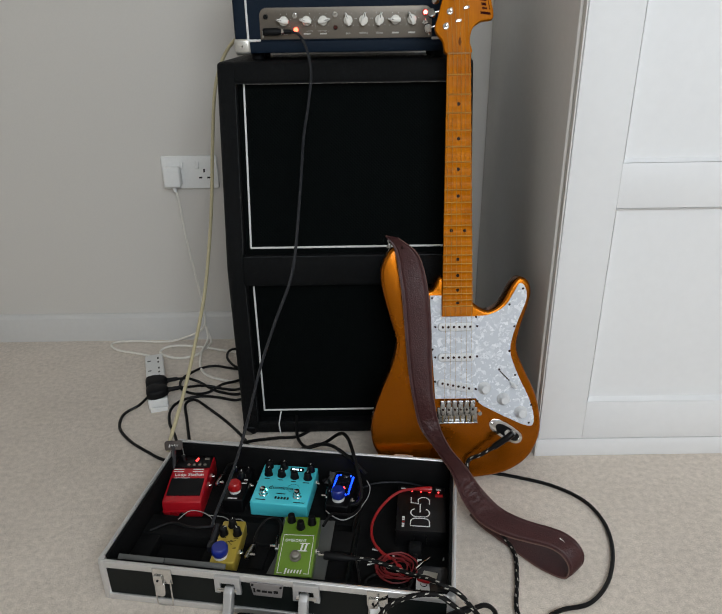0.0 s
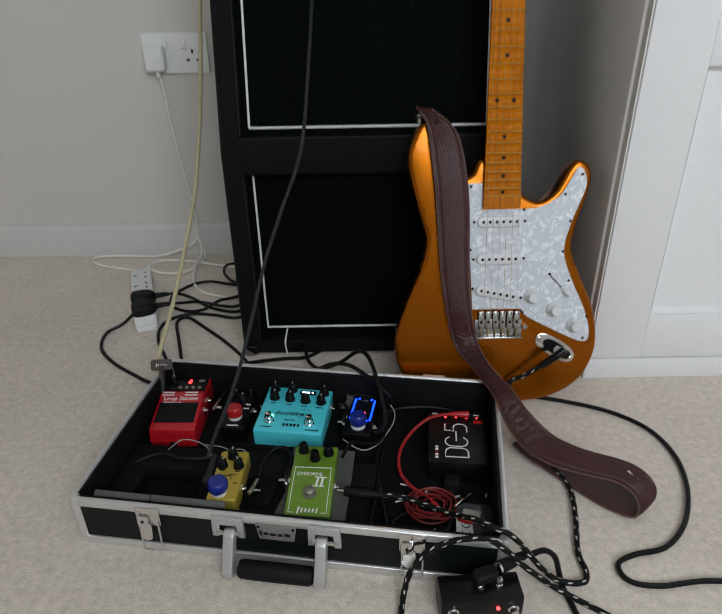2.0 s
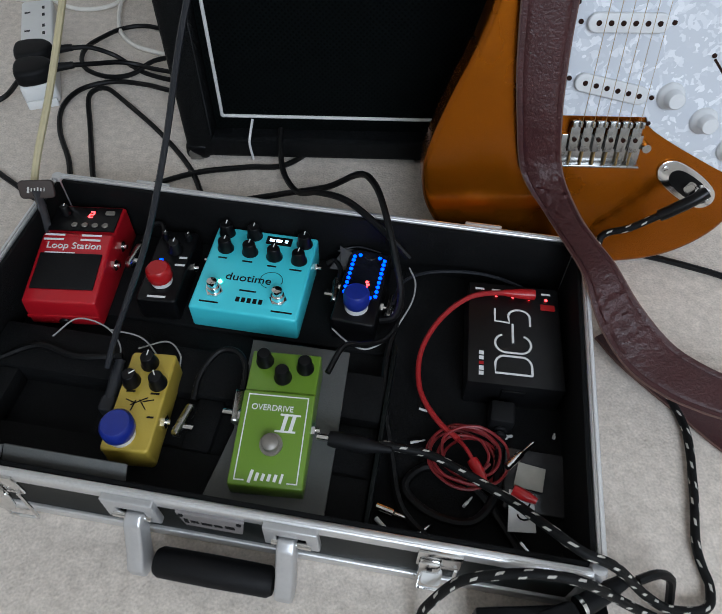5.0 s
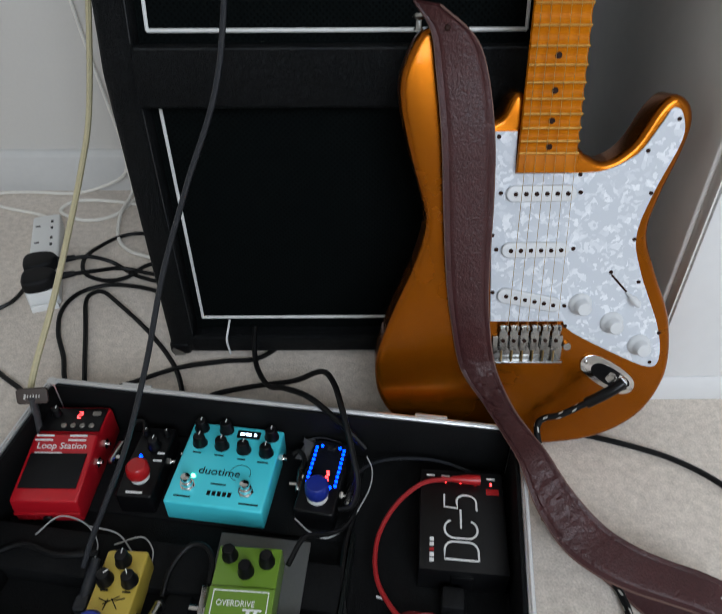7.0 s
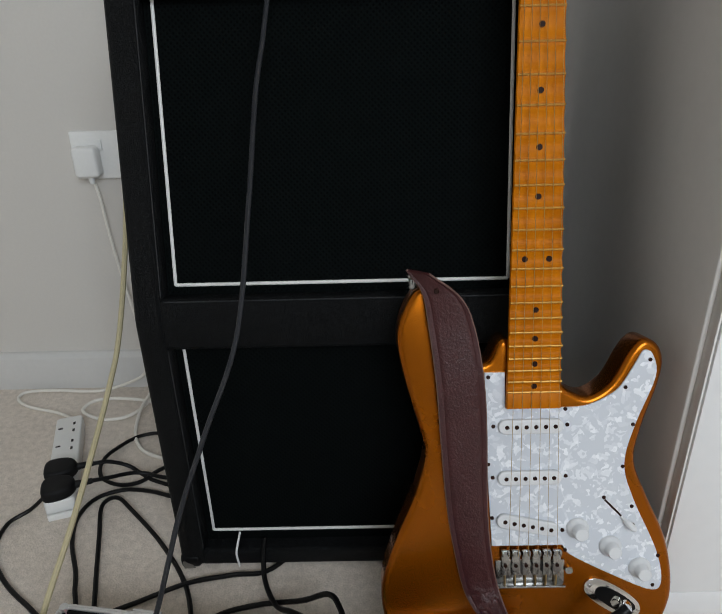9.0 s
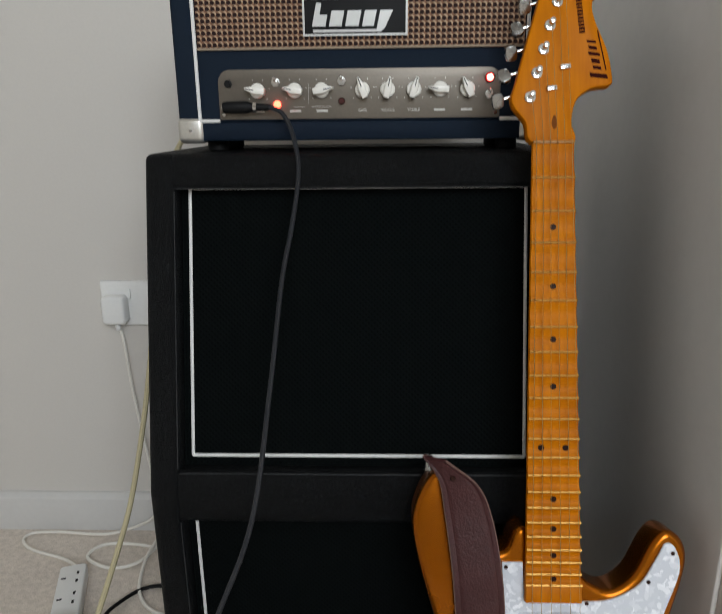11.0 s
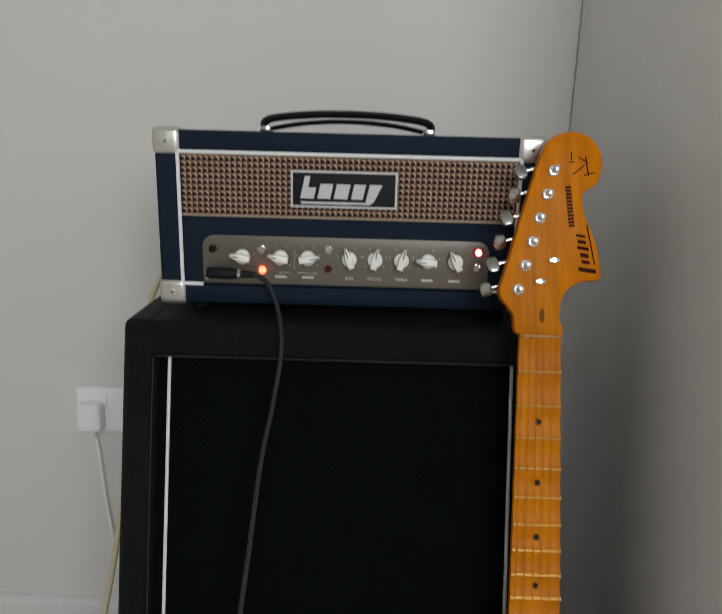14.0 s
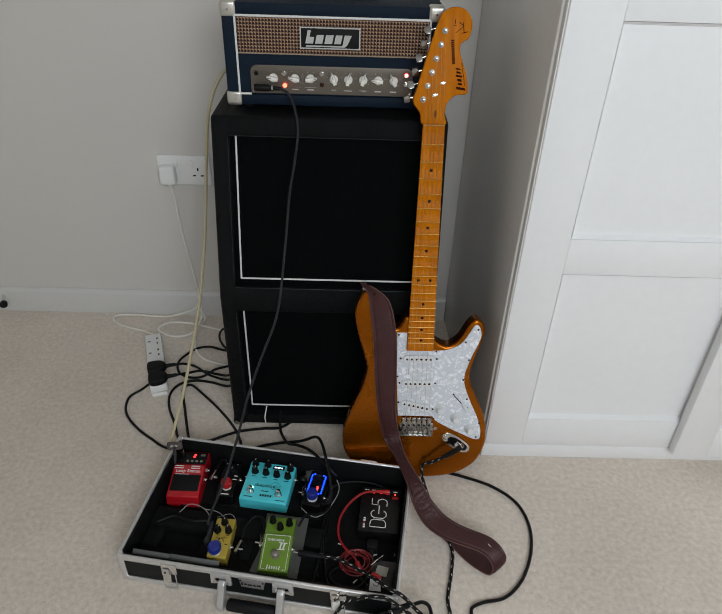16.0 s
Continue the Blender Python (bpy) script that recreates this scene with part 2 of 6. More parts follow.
CREAM_KNOB = surface("ivory_knob", (0.78, 0.76, 0.70), 0.35, var=0.04, bump=0.03)
GOLD = surface("gold_metallic_lacquer", (0.35, 0.097, 0.0011), 0.27, 0.9, var=0.06, scale=7, bump=0.03, bscale=1500, depth=0.0003, coat=0.15, rvar=0.03, spec=0.35)
MAPLE = wood("amber_maple", (0.60, 0.190, 0.0012), (0.37, 0.100, 0.001), 0.40, 0.0, 0.06)
PEARL = cells("white_pearl_plate", (0.60, 0.63, 0.68), (0.86, 0.88, 0.92), 0.26, 190, 0.02, 0.0003, 0.60, 0.0, 0.3)
DOT = surface("dot_inlay", (0.020, 0.007, 0.004), 0.5, spec=0.1)
FRET = surface("fret_wire", (0.55, 0.30, 0.07), 0.38, 0.8, var=0.05)
STEEL = surface("steel_string", (0.46, 0.33, 0.16), 0.35, 1.0)
LEATHER = surface("oxblood_leather", (0.047, 0.0138, 0.0140), 0.36, var=0.25, scale=35, bump=0.45, bscale=420, depth=0.002, spec=0.34)
LEATHER_EDGE = surface("raw_leather_edge", (0.13, 0.07, 0.055), 0.7, var=0.2, bump=0.2)
CREAM_CABLE = surface("cream_cable", (0.50, 0.44, 0.27), 0.4, var=0.1, bump=0.05)
WHITE_CABLE = surface("white_cable", (0.80, 0.77, 0.70), 0.42, var=0.06, bump=0.05)
PALE_WIRE = surface("pale_grey_wire", (0.36, 0.36, 0.35), 0.45, var=0.1)
GREY_CABLE = surface("dark_grey_cable", (0.013, 0.0145, 0.018), 0.42, var=0.1, bump=0.1, spec=0.4)
BLACK_CABLE = surface("black_cable", (0.0038, 0.0038, 0.004), 0.42, var=0.15, bump=0.1, spec=0.22)
BRAID = braid("braided_cable", (0.0045, 0.0045, 0.0045), (0.50, 0.48, 0.43))
RED_CABLE = surface("red_cable", (0.34, 0.014, 0.016), 0.4, var=0.1)
THIN_RED = surface("thin_dark_red_wire", (0.19, 0.009, 0.011), 0.45, var=0.15)
RED = surface("red_enamel", (0.46, 0.008, 0.016), 0.30, 0.15, var=0.06, scale=20, bump=0.05, bscale=900, depth=0.0003, coat=0.4)
TEAL = surface("turquoise_enamel", (0.085, 0.67, 0.77), 0.35, 0.1, var=0.05, scale=20, bump=0.08, bscale=1200, depth=0.0003, coat=0.3)
MUSTARD = surface("mustard_enamel", (0.54, 0.40, 0.060), 0.35, 0.3, var=0.08, scale=25, bump=0.08, bscale=900, depth=0.0003, coat=0.3)
GREEN = surface("green_enamel", (0.140, 0.260, 0.022), 0.33, 0.1, var=0.05, scale=20, bump=0.05, bscale=900, depth=0.0003, coat=0.4)
GREY_MAT = surface("grey_rubber_sheet", (0.085, 0.087, 0.083), 0.6, var=0.1, bump=0.2, bscale=500)
BLUE = surface("blue_plastic_cap", (0.012, 0.025, 0.22), 0.3, var=0.05)
RED_CAP = surface("red_plastic_cap", (0.40, 0.010, 0.012), 0.3, var=0.05)
PRINT_WHITE = surface("white_print", (0.75, 0.75, 0.73), 0.5, var=0.03)
PRINT_PALE = surface("pale_panel_print", (0.55, 0.54, 0.50), 0.5, var=0.03)
PRINT_BLACK = surface("black_print", (0.008, 0.008, 0.008), 0.6, spec=0.15)
PRINT_BROWN = surface("brown_decal", (0.035, 0.005, 0.002), 0.5, spec=0.03)
PAPER = surface("white_paper_tag", (0.70, 0.70, 0.68), 0.7, var=0.05)
SMOKE = surface("smoky_film", (0.045, 0.045, 0.047), 0.15, var=0.3, scale=30, bump=0.4, bscale=60)
PARCHMENT = surface("parchment_plastic", (0.68, 0.69, 0.70), 0.33, var=0.04, bump=0.03)
CAST = surface("cast_handle_metal", (0.56, 0.56, 0.56), 0.36, 0.6, var=0.06, scale=30, bump=0.05, bscale=300)
BRIDGE = surface("worn_bridge_steel", (0.40, 0.40, 0.39), 0.26, 1.0, var=0.1, scale=60, bump=0.03)
LABEL_PALE = surface("pale_metal_label", (0.22, 0.205, 0.20), 0.45, 0.2, var=0.06, scale=60)
RED_LED = glow("red_light", (1.0, 0.03, 0.03), 9)
ORANGE_LED = glow("orange_light", (1.0, 0.07, 0.035), 10)
BLUE_LED = glow("blue_light", (0.004, 0.035, 1.0), 7)
GREEN_LED = glow("green_light", (0.2, 1.0, 0.55), 5)
CYAN_LED = glow("pale_blue_display", (0.65, 0.85, 1.0), 3)


# ---- mesh helpers ----
def box(x0, x1, y0, y1, z0, z1, b=0.0, seg=2):
    bm = bmesh.new()
    bmesh.ops.create_cube(bm, size=1)
    for v in bm.verts:
        v.co = Vector(((x0 + x1) / 2 + v.co.x * (x1 - x0), (y0 + y1) / 2 + v.co.y * (y1 - y0), (z0 + z1) / 2 + v.co.z * (z1 - z0)))
    if b:
        bmesh.ops.bevel(bm, geom=bm.edges[:], offset=b, segments=seg, affect="EDGES", profile=0.5)
    return bm


def moved(bm, m):
    bmesh.ops.transform(bm, matrix=m, verts=bm.verts)
    return bm


def joined(*bms):
    out = bmesh.new()
    for b in bms:
        me = bpy.data.meshes.new("tmp")
        b.to_mesh(me)
        out.from_mesh(me)
        bpy.data.meshes.remove(me)
        b.free()
    return out


def lathe(profile, n=24):
    """A turned solid from (radius, height) pairs, about z."""
    bm = bmesh.new()
    rings = []
    for r, z in profile:
        rings.append([bm.verts.new((r * math.cos(2 * math.pi * k / n), r * math.sin(2 * math.pi * k / n), z)) for k in range(n)])
    for a, b in zip(rings, rings[1:]):
        for k in range(n):
            bm.faces.new((a[k], a[(k + 1) % n], b[(k + 1) % n], b[k]))
    bm.faces.new(rings[0][::-1]), bm.faces.new(rings[-1])
    return bm


def rod(r, h, n=20, b=0.0):
    b = min(b, r * 0.45, h * 0.45)
    return lathe([(r, 0), (r, h)] if not b else [(r - b, 0), (r, b), (r, h - b), (r - b, h)], n)


def smooth_line(pts, sub=8, closed=False):
    """A Catmull-Rom line through the points."""
    pts = [Vector(p) for p in pts]
    n = len(pts)
    out = []
    for i in range(n if closed else n - 1):
        p0 = pts[(i - 1) % n] if closed or i else pts[0] * 2 - pts[1]
        p1, p2 = pts[i], pts[(i + 1) % n]
        p3 = pts[(i + 2) % n] if closed or i + 2 < n else p2 * 2 - p1
        for k in range(sub):
            t = k / sub
            out.append(0.5 * (2 * p1 + (p2 - p0) * t + (2 * p0 - 5 * p1 + 4 * p2 - p3) * t * t + (3 * p1 - p0 - 3 * p2 + p3) * t ** 3))
    if not closed:
        out.append(pts[-1])
    return out


def tube(pts, r, n=8, sub=8):
    """A round cable through the points, with u along it in metres and v around it."""
    line = smooth_line(pts, sub) if sub else [Vector(p) for p in pts]
    line = [p for i, p in enumerate(line) if i == 0 or (p - line[i - 1]).length > 1e-6]
    bm = bmesh.new()
    uv = bm.loops.layers.uv.new("UVMap")
    side = None
    rings, along = [], []
    dist = 0.0
    for i, p in enumerate(line):
        d = (line[min(i + 1, len(line) - 1)] - line[max(i - 1, 0)]).normalized()
        if side is None:
            side = d.orthogonal().normalized()
        side = (side - d * side.dot(d)).normalized()
        up = d.cross(side)
        if i:
            dist += (p - line[i - 1]).length
        along.append(dist)
        rings.append([bm.verts.new(p + r * (side * math.cos(2 * math.pi * k / n) + up * math.sin(2 * math.pi * k / n))) for k in range(n)])
    for i in range(len(rings) - 1):
        for k in range(n):
            f = bm.faces.new((rings[i][k], rings[i][(k + 1) % n], rings[i + 1][(k + 1) % n], rings[i + 1][k]))
            for l, (u, v) in zip(f.loops, ((along[i], k / n), (along[i], (k + 1) / n), (along[i + 1], (k + 1) / n), (along[i + 1], k / n))):
                l[uv].uv = (u, v)
    bm.faces.new(rings[0][::-1]), bm.faces.new(rings[-1])
    return bm


def slab(outline, z0, z1, b=0.0, seg=3):
    """A flat outline (x, y) given thickness, its rims rounded by b."""
    bm = bmesh.new()
    lo = [bm.verts.new((p[0], p[1], z0)) for p in outline]
    hi = [bm.verts.new((p[0], p[1], z1)) for p in outline]
    n = len(outline)
    bm.faces.new(lo[::-1]), bm.faces.new(hi)
    for k in range(n):
        bm.faces.new((lo[k], lo[(k + 1) % n], hi[(k + 1) % n], hi[k]))
    bmesh.ops.recalc_face_normals(bm, faces=bm.faces)
    if b:
        rim = [e for e in bm.edges if abs(e.verts[0].co.z - e.verts[1].co.z) < 1e-7]
        bmesh.ops.bevel(bm, geom=rim, offset=b, segments=seg, affect="EDGES", profile=0.5, clamp_overlap=True)
    return bm


def rounded(w, h, r, n=5, cx=0.0, cy=0.0):
    out = []
    for sx, sy, a in ((1, 1, 0), (-1, 1, 90), (-1, -1, 180), (1, -1, 270)):
        for k in range(n + 1):
            t = radians(a + 90 * k / n)
            out.append((cx + sx * (w / 2 - r) + r * math.cos(t), cy + sy * (h / 2 - r) + r * math.sin(t)))
    return out


def part(name, bm, material, parent=None, label="", flat=False):
    """One mesh object from a bmesh, under its thing or part."""
    bm.normal_update()
    for e in bm.edges:
        e.smooth = len(e.link_faces) == 2 and e.calc_face_angle(4) < 0.7
    for f in bm.faces:
        f.smooth = not flat
    me = bpy.data.meshes.new(name)
    bm.to_mesh(me)
    bm.free()
    me.materials.append(material)
    ob = new(name, me)
    if parent is not None:
        ob.parent = parent
    if label:
        ob["label"] = label
    return ob


def thing(name, m, label, category, group="", kind=""):
    ob = new(name)
    ob.empty_display_size = 0.05
    ob.matrix_world = m
    return tagged(ob, label, category, group, kind)


def lettering(name, text, size, m, material, parent, depth=0.0004, sx=1.0, shear=0.0):
    cu = bpy.data.curves.new(name, "FONT")
    cu.body, cu.size, cu.extrude, cu.align_x, cu.align_y, cu.shear = text, size, depth, "CENTER", "CENTER", shear
    tmp = bpy.data.objects.new(name, cu)
    scene.collection.objects.link(tmp)
    me = bpy.data.meshes.new_from_object(tmp.evaluated_get(bpy.context.evaluated_depsgraph_get()))
    bpy.data.objects.remove(tmp)
    bpy.data.curves.remove(cu)
    me.name = name
    me.transform(m @ Matrix.Diagonal((sx, 1, 1, 1)))
    me.materials.clear()
    me.materials.append(material)
    ob = new(name, me)
    ob.parent = parent
    return ob


def print_bar(x, y, z, w, h, parent, material, m=None, name="print_mark"):
    bm = box(x - w / 2, x + w / 2, y - h / 2, y + h / 2, z, z + 0.0004)
    if m is not None:
        moved(bm, m)
    return part(name, bm, material, parent)


# ---- the room ----
# ceiling, west and south walls are unseen, spaced to shape window and bounce light
X0, X1, Y0, Y1, TOP = -1.45, 2.1, -1.30, 1.905, 2.6


def setting(name, bm, material, label, category):
    return tagged(part(name, bm, material), label, category, kind="structure")


setting("floor", box(X0 - 0.1, X1 + 0.1, Y0 - 0.1, Y1 + 0.1, -0.05, 0.0), CARPET, "beige short-pile wool carpet covering the floor", "floor")
setting("ceiling", box(X0 - 0.1, X1 + 0.1, Y0 - 0.1, Y1 + 0.1, TOP, TOP + 0.1), PAINT, "plain white painted ceiling above the room", "ceiling")
setting("wall_north", box(X0, X1, Y1, Y1 + 0.1, 0, TOP), PAINT, "plain warm-white painted plaster wall behind the amplifier", "wall")
setting("wall_west", box(X0 - 0.1, X0, Y0 - 0.1, Y1 + 0.1, 0, TOP), PAINT, "plain warm-white painted plaster side wall", "wall")
setting("wall_east", box(X1, X1 + 0.1, Y0 - 0.1, Y1 + 0.1, 0, TOP), PAINT, "plain warm-white painted plaster wall", "wall")
setting("wall_south", joined(box(X0, -0.02, Y0 - 0.1, Y0, 0, TOP), box(1.52, X1, Y0 - 0.1, Y0, 0, TOP), box(-0.02, 1.52, Y0 - 0.1, Y0, 0, 1.30),
                             box(-0.02, 1.52, Y0 - 0.1, Y0, 2.52, TOP)), PAINT, "plain painted wall with a window opening", "wall")
# skirting with a rounded top
prof = [(0, 0), (0.018, 0), (0.018, 0.0705), (0.0165, 0.0735), (0.0085, 0.0795), (0.0065, 0.081), (0, 0.081)]
bm = bmesh.new()
ends = [[bm.verts.new((x, Y1 - d, z)) for d, z in prof] for x in (X0, 0.4365)]
for k in range(len(prof)):
    bm.faces.new((ends[0][k], ends[0][(k + 1) % len(prof)], ends[1][(k + 1) % len(prof)], ends[1][k]))
bm.faces.new(ends[0]), bm.faces.new(ends[1][::-1])
bmesh.ops.recalc_face_normals(bm, faces=bm.faces)
setting("baseboard", bm, GLOSS_WHITE, "white gloss-painted skirting board along the wall", "skirting board")

# ---- fitted wardrobe ----
FRONT = 1.311
wardrobe = thing("wardrobe", pose(0, 0, 0), "white fitted wardrobe with panelled sliding doors", "wardrobe")
bm = box(0.437, 0.452, FRONT + 0.020, Y1 - 0.006, 0, 2.3, 0.0025, 3)
for v in bm.verts:
    v.co.x += 0.0295 * (Y1 - v.co.y) / (Y1 - FRONT)
part("side_panel", bm, WARDROBE_SIDE, wardrobe, "grey-white plain side panel")
part("edge_trim", box(0.4695, 0.4722, FRONT + 0.003, FRONT + 0.0195, 0, 2.3, 0.001, 2), WARDROBE_SIDE, wardrobe, "beige-white vertical edge strip")
part("plinth", box(0.4725, X1 - 0.02, FRONT + 0.004, FRONT + 0.06, 0, 0.042, 0.002), WARDROBE, wardrobe, "white low bottom track")
part("top_panel", box(0.468, X1 - 0.02, FRONT + 0.034, Y1, 2.28, 2.3), WARDROBE, wardrobe)


def sliding_door(x0, x1, y, first=0.083):
    """A shaker door: stiles and rails round thin recessed panels."""
    z0, z1, stile, thick = 0.047, 2.27, 0.083, 0.024
    door = part("door", box(x0 + 0.01, x1 - 0.01, y + 0.012, y + thick - 0.001, z0 + 0.01, z1 - 0.01), WARDROBE, wardrobe, "white panelled sliding door")
    for a, b in ((x0, x0 + first), (x1 - stile, x1)):
        part("stile", box(a, b, y, y + thick, z0, z1, 0.0012), WARDROBE, door)
    rails = (z0, 0.134), (0.534, 0.613), (1.007, 1.087), (1.50, 1.58), (z1 - 0.09, z1)
    for a, b in rails:
        part("rail", box(x0 + first + 0.0003, x1 - stile - 0.0003, y + 0.0006, y + thick, a, b, 0.0008), WARDROBE, door)
    # wedges added to the square panel edges, shaped to brighten ledges and darken tops
    left, right, run, fall = x0 + first + 0.0004, x1 - stile - 0.0004, 0.0065, 0.0105
    wedge = [(0, 0.0006), (fall, 0), (fall, run)]
    for (_, lo), (hi, _) in zip(rails, rails[1:]):
        mid = (lo + hi) / 2
        for length, turn, cx, cz in ((right - left, 0, (left + right) / 2, lo + 0.0004), (right - left, 180, (left + right) / 2, hi - 0.0004), (hi - lo - 0.002, 90, left, mid), (hi - lo - 0.002, -90, right, mid)):
            bm = moved(slab(wedge, -length / 2, length / 2), Matrix(((0, 0, 1, 0), (1, 0, 0, 0), (0, 1, 0, 0), (0, 0, 0, 1))))
            bmesh.ops.recalc_face_normals(bm, faces=bm.faces)
            part("edge_light_wedge", moved(bm, Matrix.Translation((cx, y + 0.0014, cz)) @ Matrix.Rotation(radians(turn), 4, "Y")), WARDROBE, door, "white wedge added to make the panel edge catch light", flat=True)


sliding_door(0.4725, 1.020, FRONT, 0.0900)
sliding_door(0.922, 1.46, FRONT - 0.026)
sliding_door(1.42, 1.97, FRONT)

# ---- wall socket with a plug ----
socket = thing("wall_socket", pose(-0.408, Y1, 0.443), "white plastic double wall socket with switches", "wall socket")
part("faceplate", moved(slab(rounded(0.146, 0.086, 0.004), 0, 0.009, 0.0025), pose(0.073, 0, 0.043, 90)), WHITE_PLASTIC, socket)
for x in (0.052, 0.094):
    part("rocker_switch", moved(box(-0.005, 0.005, -0.009, 0.009, 0, 0.004, 0.001), pose(x, -0.0088, 0.062, 84)), WHITE_PLASTIC, socket)
for dx, dz, w, h in ((0.111, 0.047, 0.0042, 0.0085), (0.100, 0.029, 0.0085, 0.0042), (0.122, 0.029, 0.0085, 0.0042)):
    part("pin_hole", box(dx - w / 2, dx + w / 2, -0.0094, -0.008, dz - h / 2, dz + h / 2), BLACK, socket)
for x in (0.013, 0.133):
    part("screw_cap", moved(rod(0.0035, 0.0009, 12), pose(x, -0.0088, 0.043, 90)), WHITE_PLASTIC, socket)
plug = thing("mains_plug", pose(-0.378, Y1 - 0.009, 0.478), "white three-pin mains plug pushed into the wall socket", "plug")
part("plug_body", moved(slab(rounded(0.044, 0.054, 0.008), 0, 0.026, 0.005), pose(0, 0, 0, 90)), WHITE_PLASTIC, plug)
part("strain_relief", moved(lathe([(0.006, 0), (0.0055, 0.006), (0.004, 0.014)], 12), pose(0.002, -0.013, -0.026, 180)), WHITE_PLASTIC, plug)


def cable(name, pts, r, material, label, category="cable", n=8, sub=8):
    return tagged(part(name, tube(pts, r, n, sub), material), label, category)


cable("white_mains_cable", [(-0.376, 1.891, 0.440), (-0.370, 1.888, 0.40), (-0.366, 1.887, 0.33), (-0.357, 1.884, 0.25), (-0.346, 1.880, 0.17), (-0.338, 1.878, 0.09),
                            (-0.345, 1.872, 0.045), (-0.385, 1.868, 0.022), (-0.449, 1.865, 0.006), (-0.54, 1.872, 0.005), (-0.597, 1.868, 0.005), (-0.606, 1.845, 0.005), (-0.572, 1.815, 0.005),
                            (-0.50, 1.79, 0.005), (-0.452, 1.757, 0.012)], 0.0031, WHITE_CABLE, "white round mains cable hanging from the socket to the floor")
cable("white_lead", [(-0.34, 1.873, 0.055), (-0.325, 1.862, 0.012), (-0.325, 1.84, 0.006), (-0.35, 1.78, 0.005), (-0.40, 1.765, 0.005), (-0.45, 1.790, 0.009),
                     (-0.430, 1.825, 0.011), (-0.355, 1.832, 0.005), (-0.225, 1.793, 0.005), (-0.10, 1.80, 0.005)], 0.0034, WHITE_CABLE, "white cable looped on the carpet behind the cabinet")
cable("white_lead", [(-0.333, 1.868, 0.05), (-0.331, 1.85, 0.016), (-0.333, 1.776, 0.012), (-0.315, 1.697, 0.005), (-0.264, 1.650, 0.005), (-0.18, 1.650, 0.005), (-0.05, 1.83, 0.005)], 0.0034,
      WHITE_CABLE, "white cable running over the carpet behind the cabinet")

# ---- extension block and its two plugs ----
ext_m = pose(-0.413, 1.626, 0, 0, 0, 18.5)
ext = thing("extension_lead", ext_m, "white plastic four-way extension block lying on carpet", "extension lead")
part("housing", moved(slab(rounded(0.046, 0.241, 0.006, 5, 0, 0.002), 0, 0.030, 0.004), pose(0, 0, 0)), WHITE_PLASTIC, ext)
for y in (0.085, 0.03):
    for dx, dy, w, h in ((-0.013, 0.0, 0.008, 0.004), (0.010, 0.011, 0.004, 0.008), (0.010, -0.011, 0.004, 0.008)):
        part("pin_hole", box(dx - w / 2, dx + w / 2, y + dy - h / 2, y + dy + h / 2, 0.0296, 0.0304), BLACK, ext)
part("base_foot", box(-0.020, 0.020, -0.1275, -0.1225, 0, 0.012, 0.002), WHITE_PLASTIC, ext)
for y in (-0.055, -0.101):
    p = thing("black_plug", ext_m @ pose(0.0, y, 0.0305), "black moulded mains plug in the extension block", "plug", "plugs in the extension block")
    part("plug_body", slab(smooth_line([(-0.022, -0.016, 0), (-0.022, 0.016, 0), (-0.005, 0.0225, 0), (0.016, 0.018, 0), (0.026, 0.006, 0), (0.026, -0.006, 0), (0.016, -0.018, 0), (-0.005, -0.0225, 0)], 4, True)[::-1], 0, 0.022, 0.006), RUBBER, p)
    part("strain_relief", moved(lathe([(0.0068, 0), (0.0055, 0.008), (0.0055, 0.012), (0.0045, 0.028)], 12), pose(0.024, 0, 0.011, 0, 90, 0)), RUBBER, p)

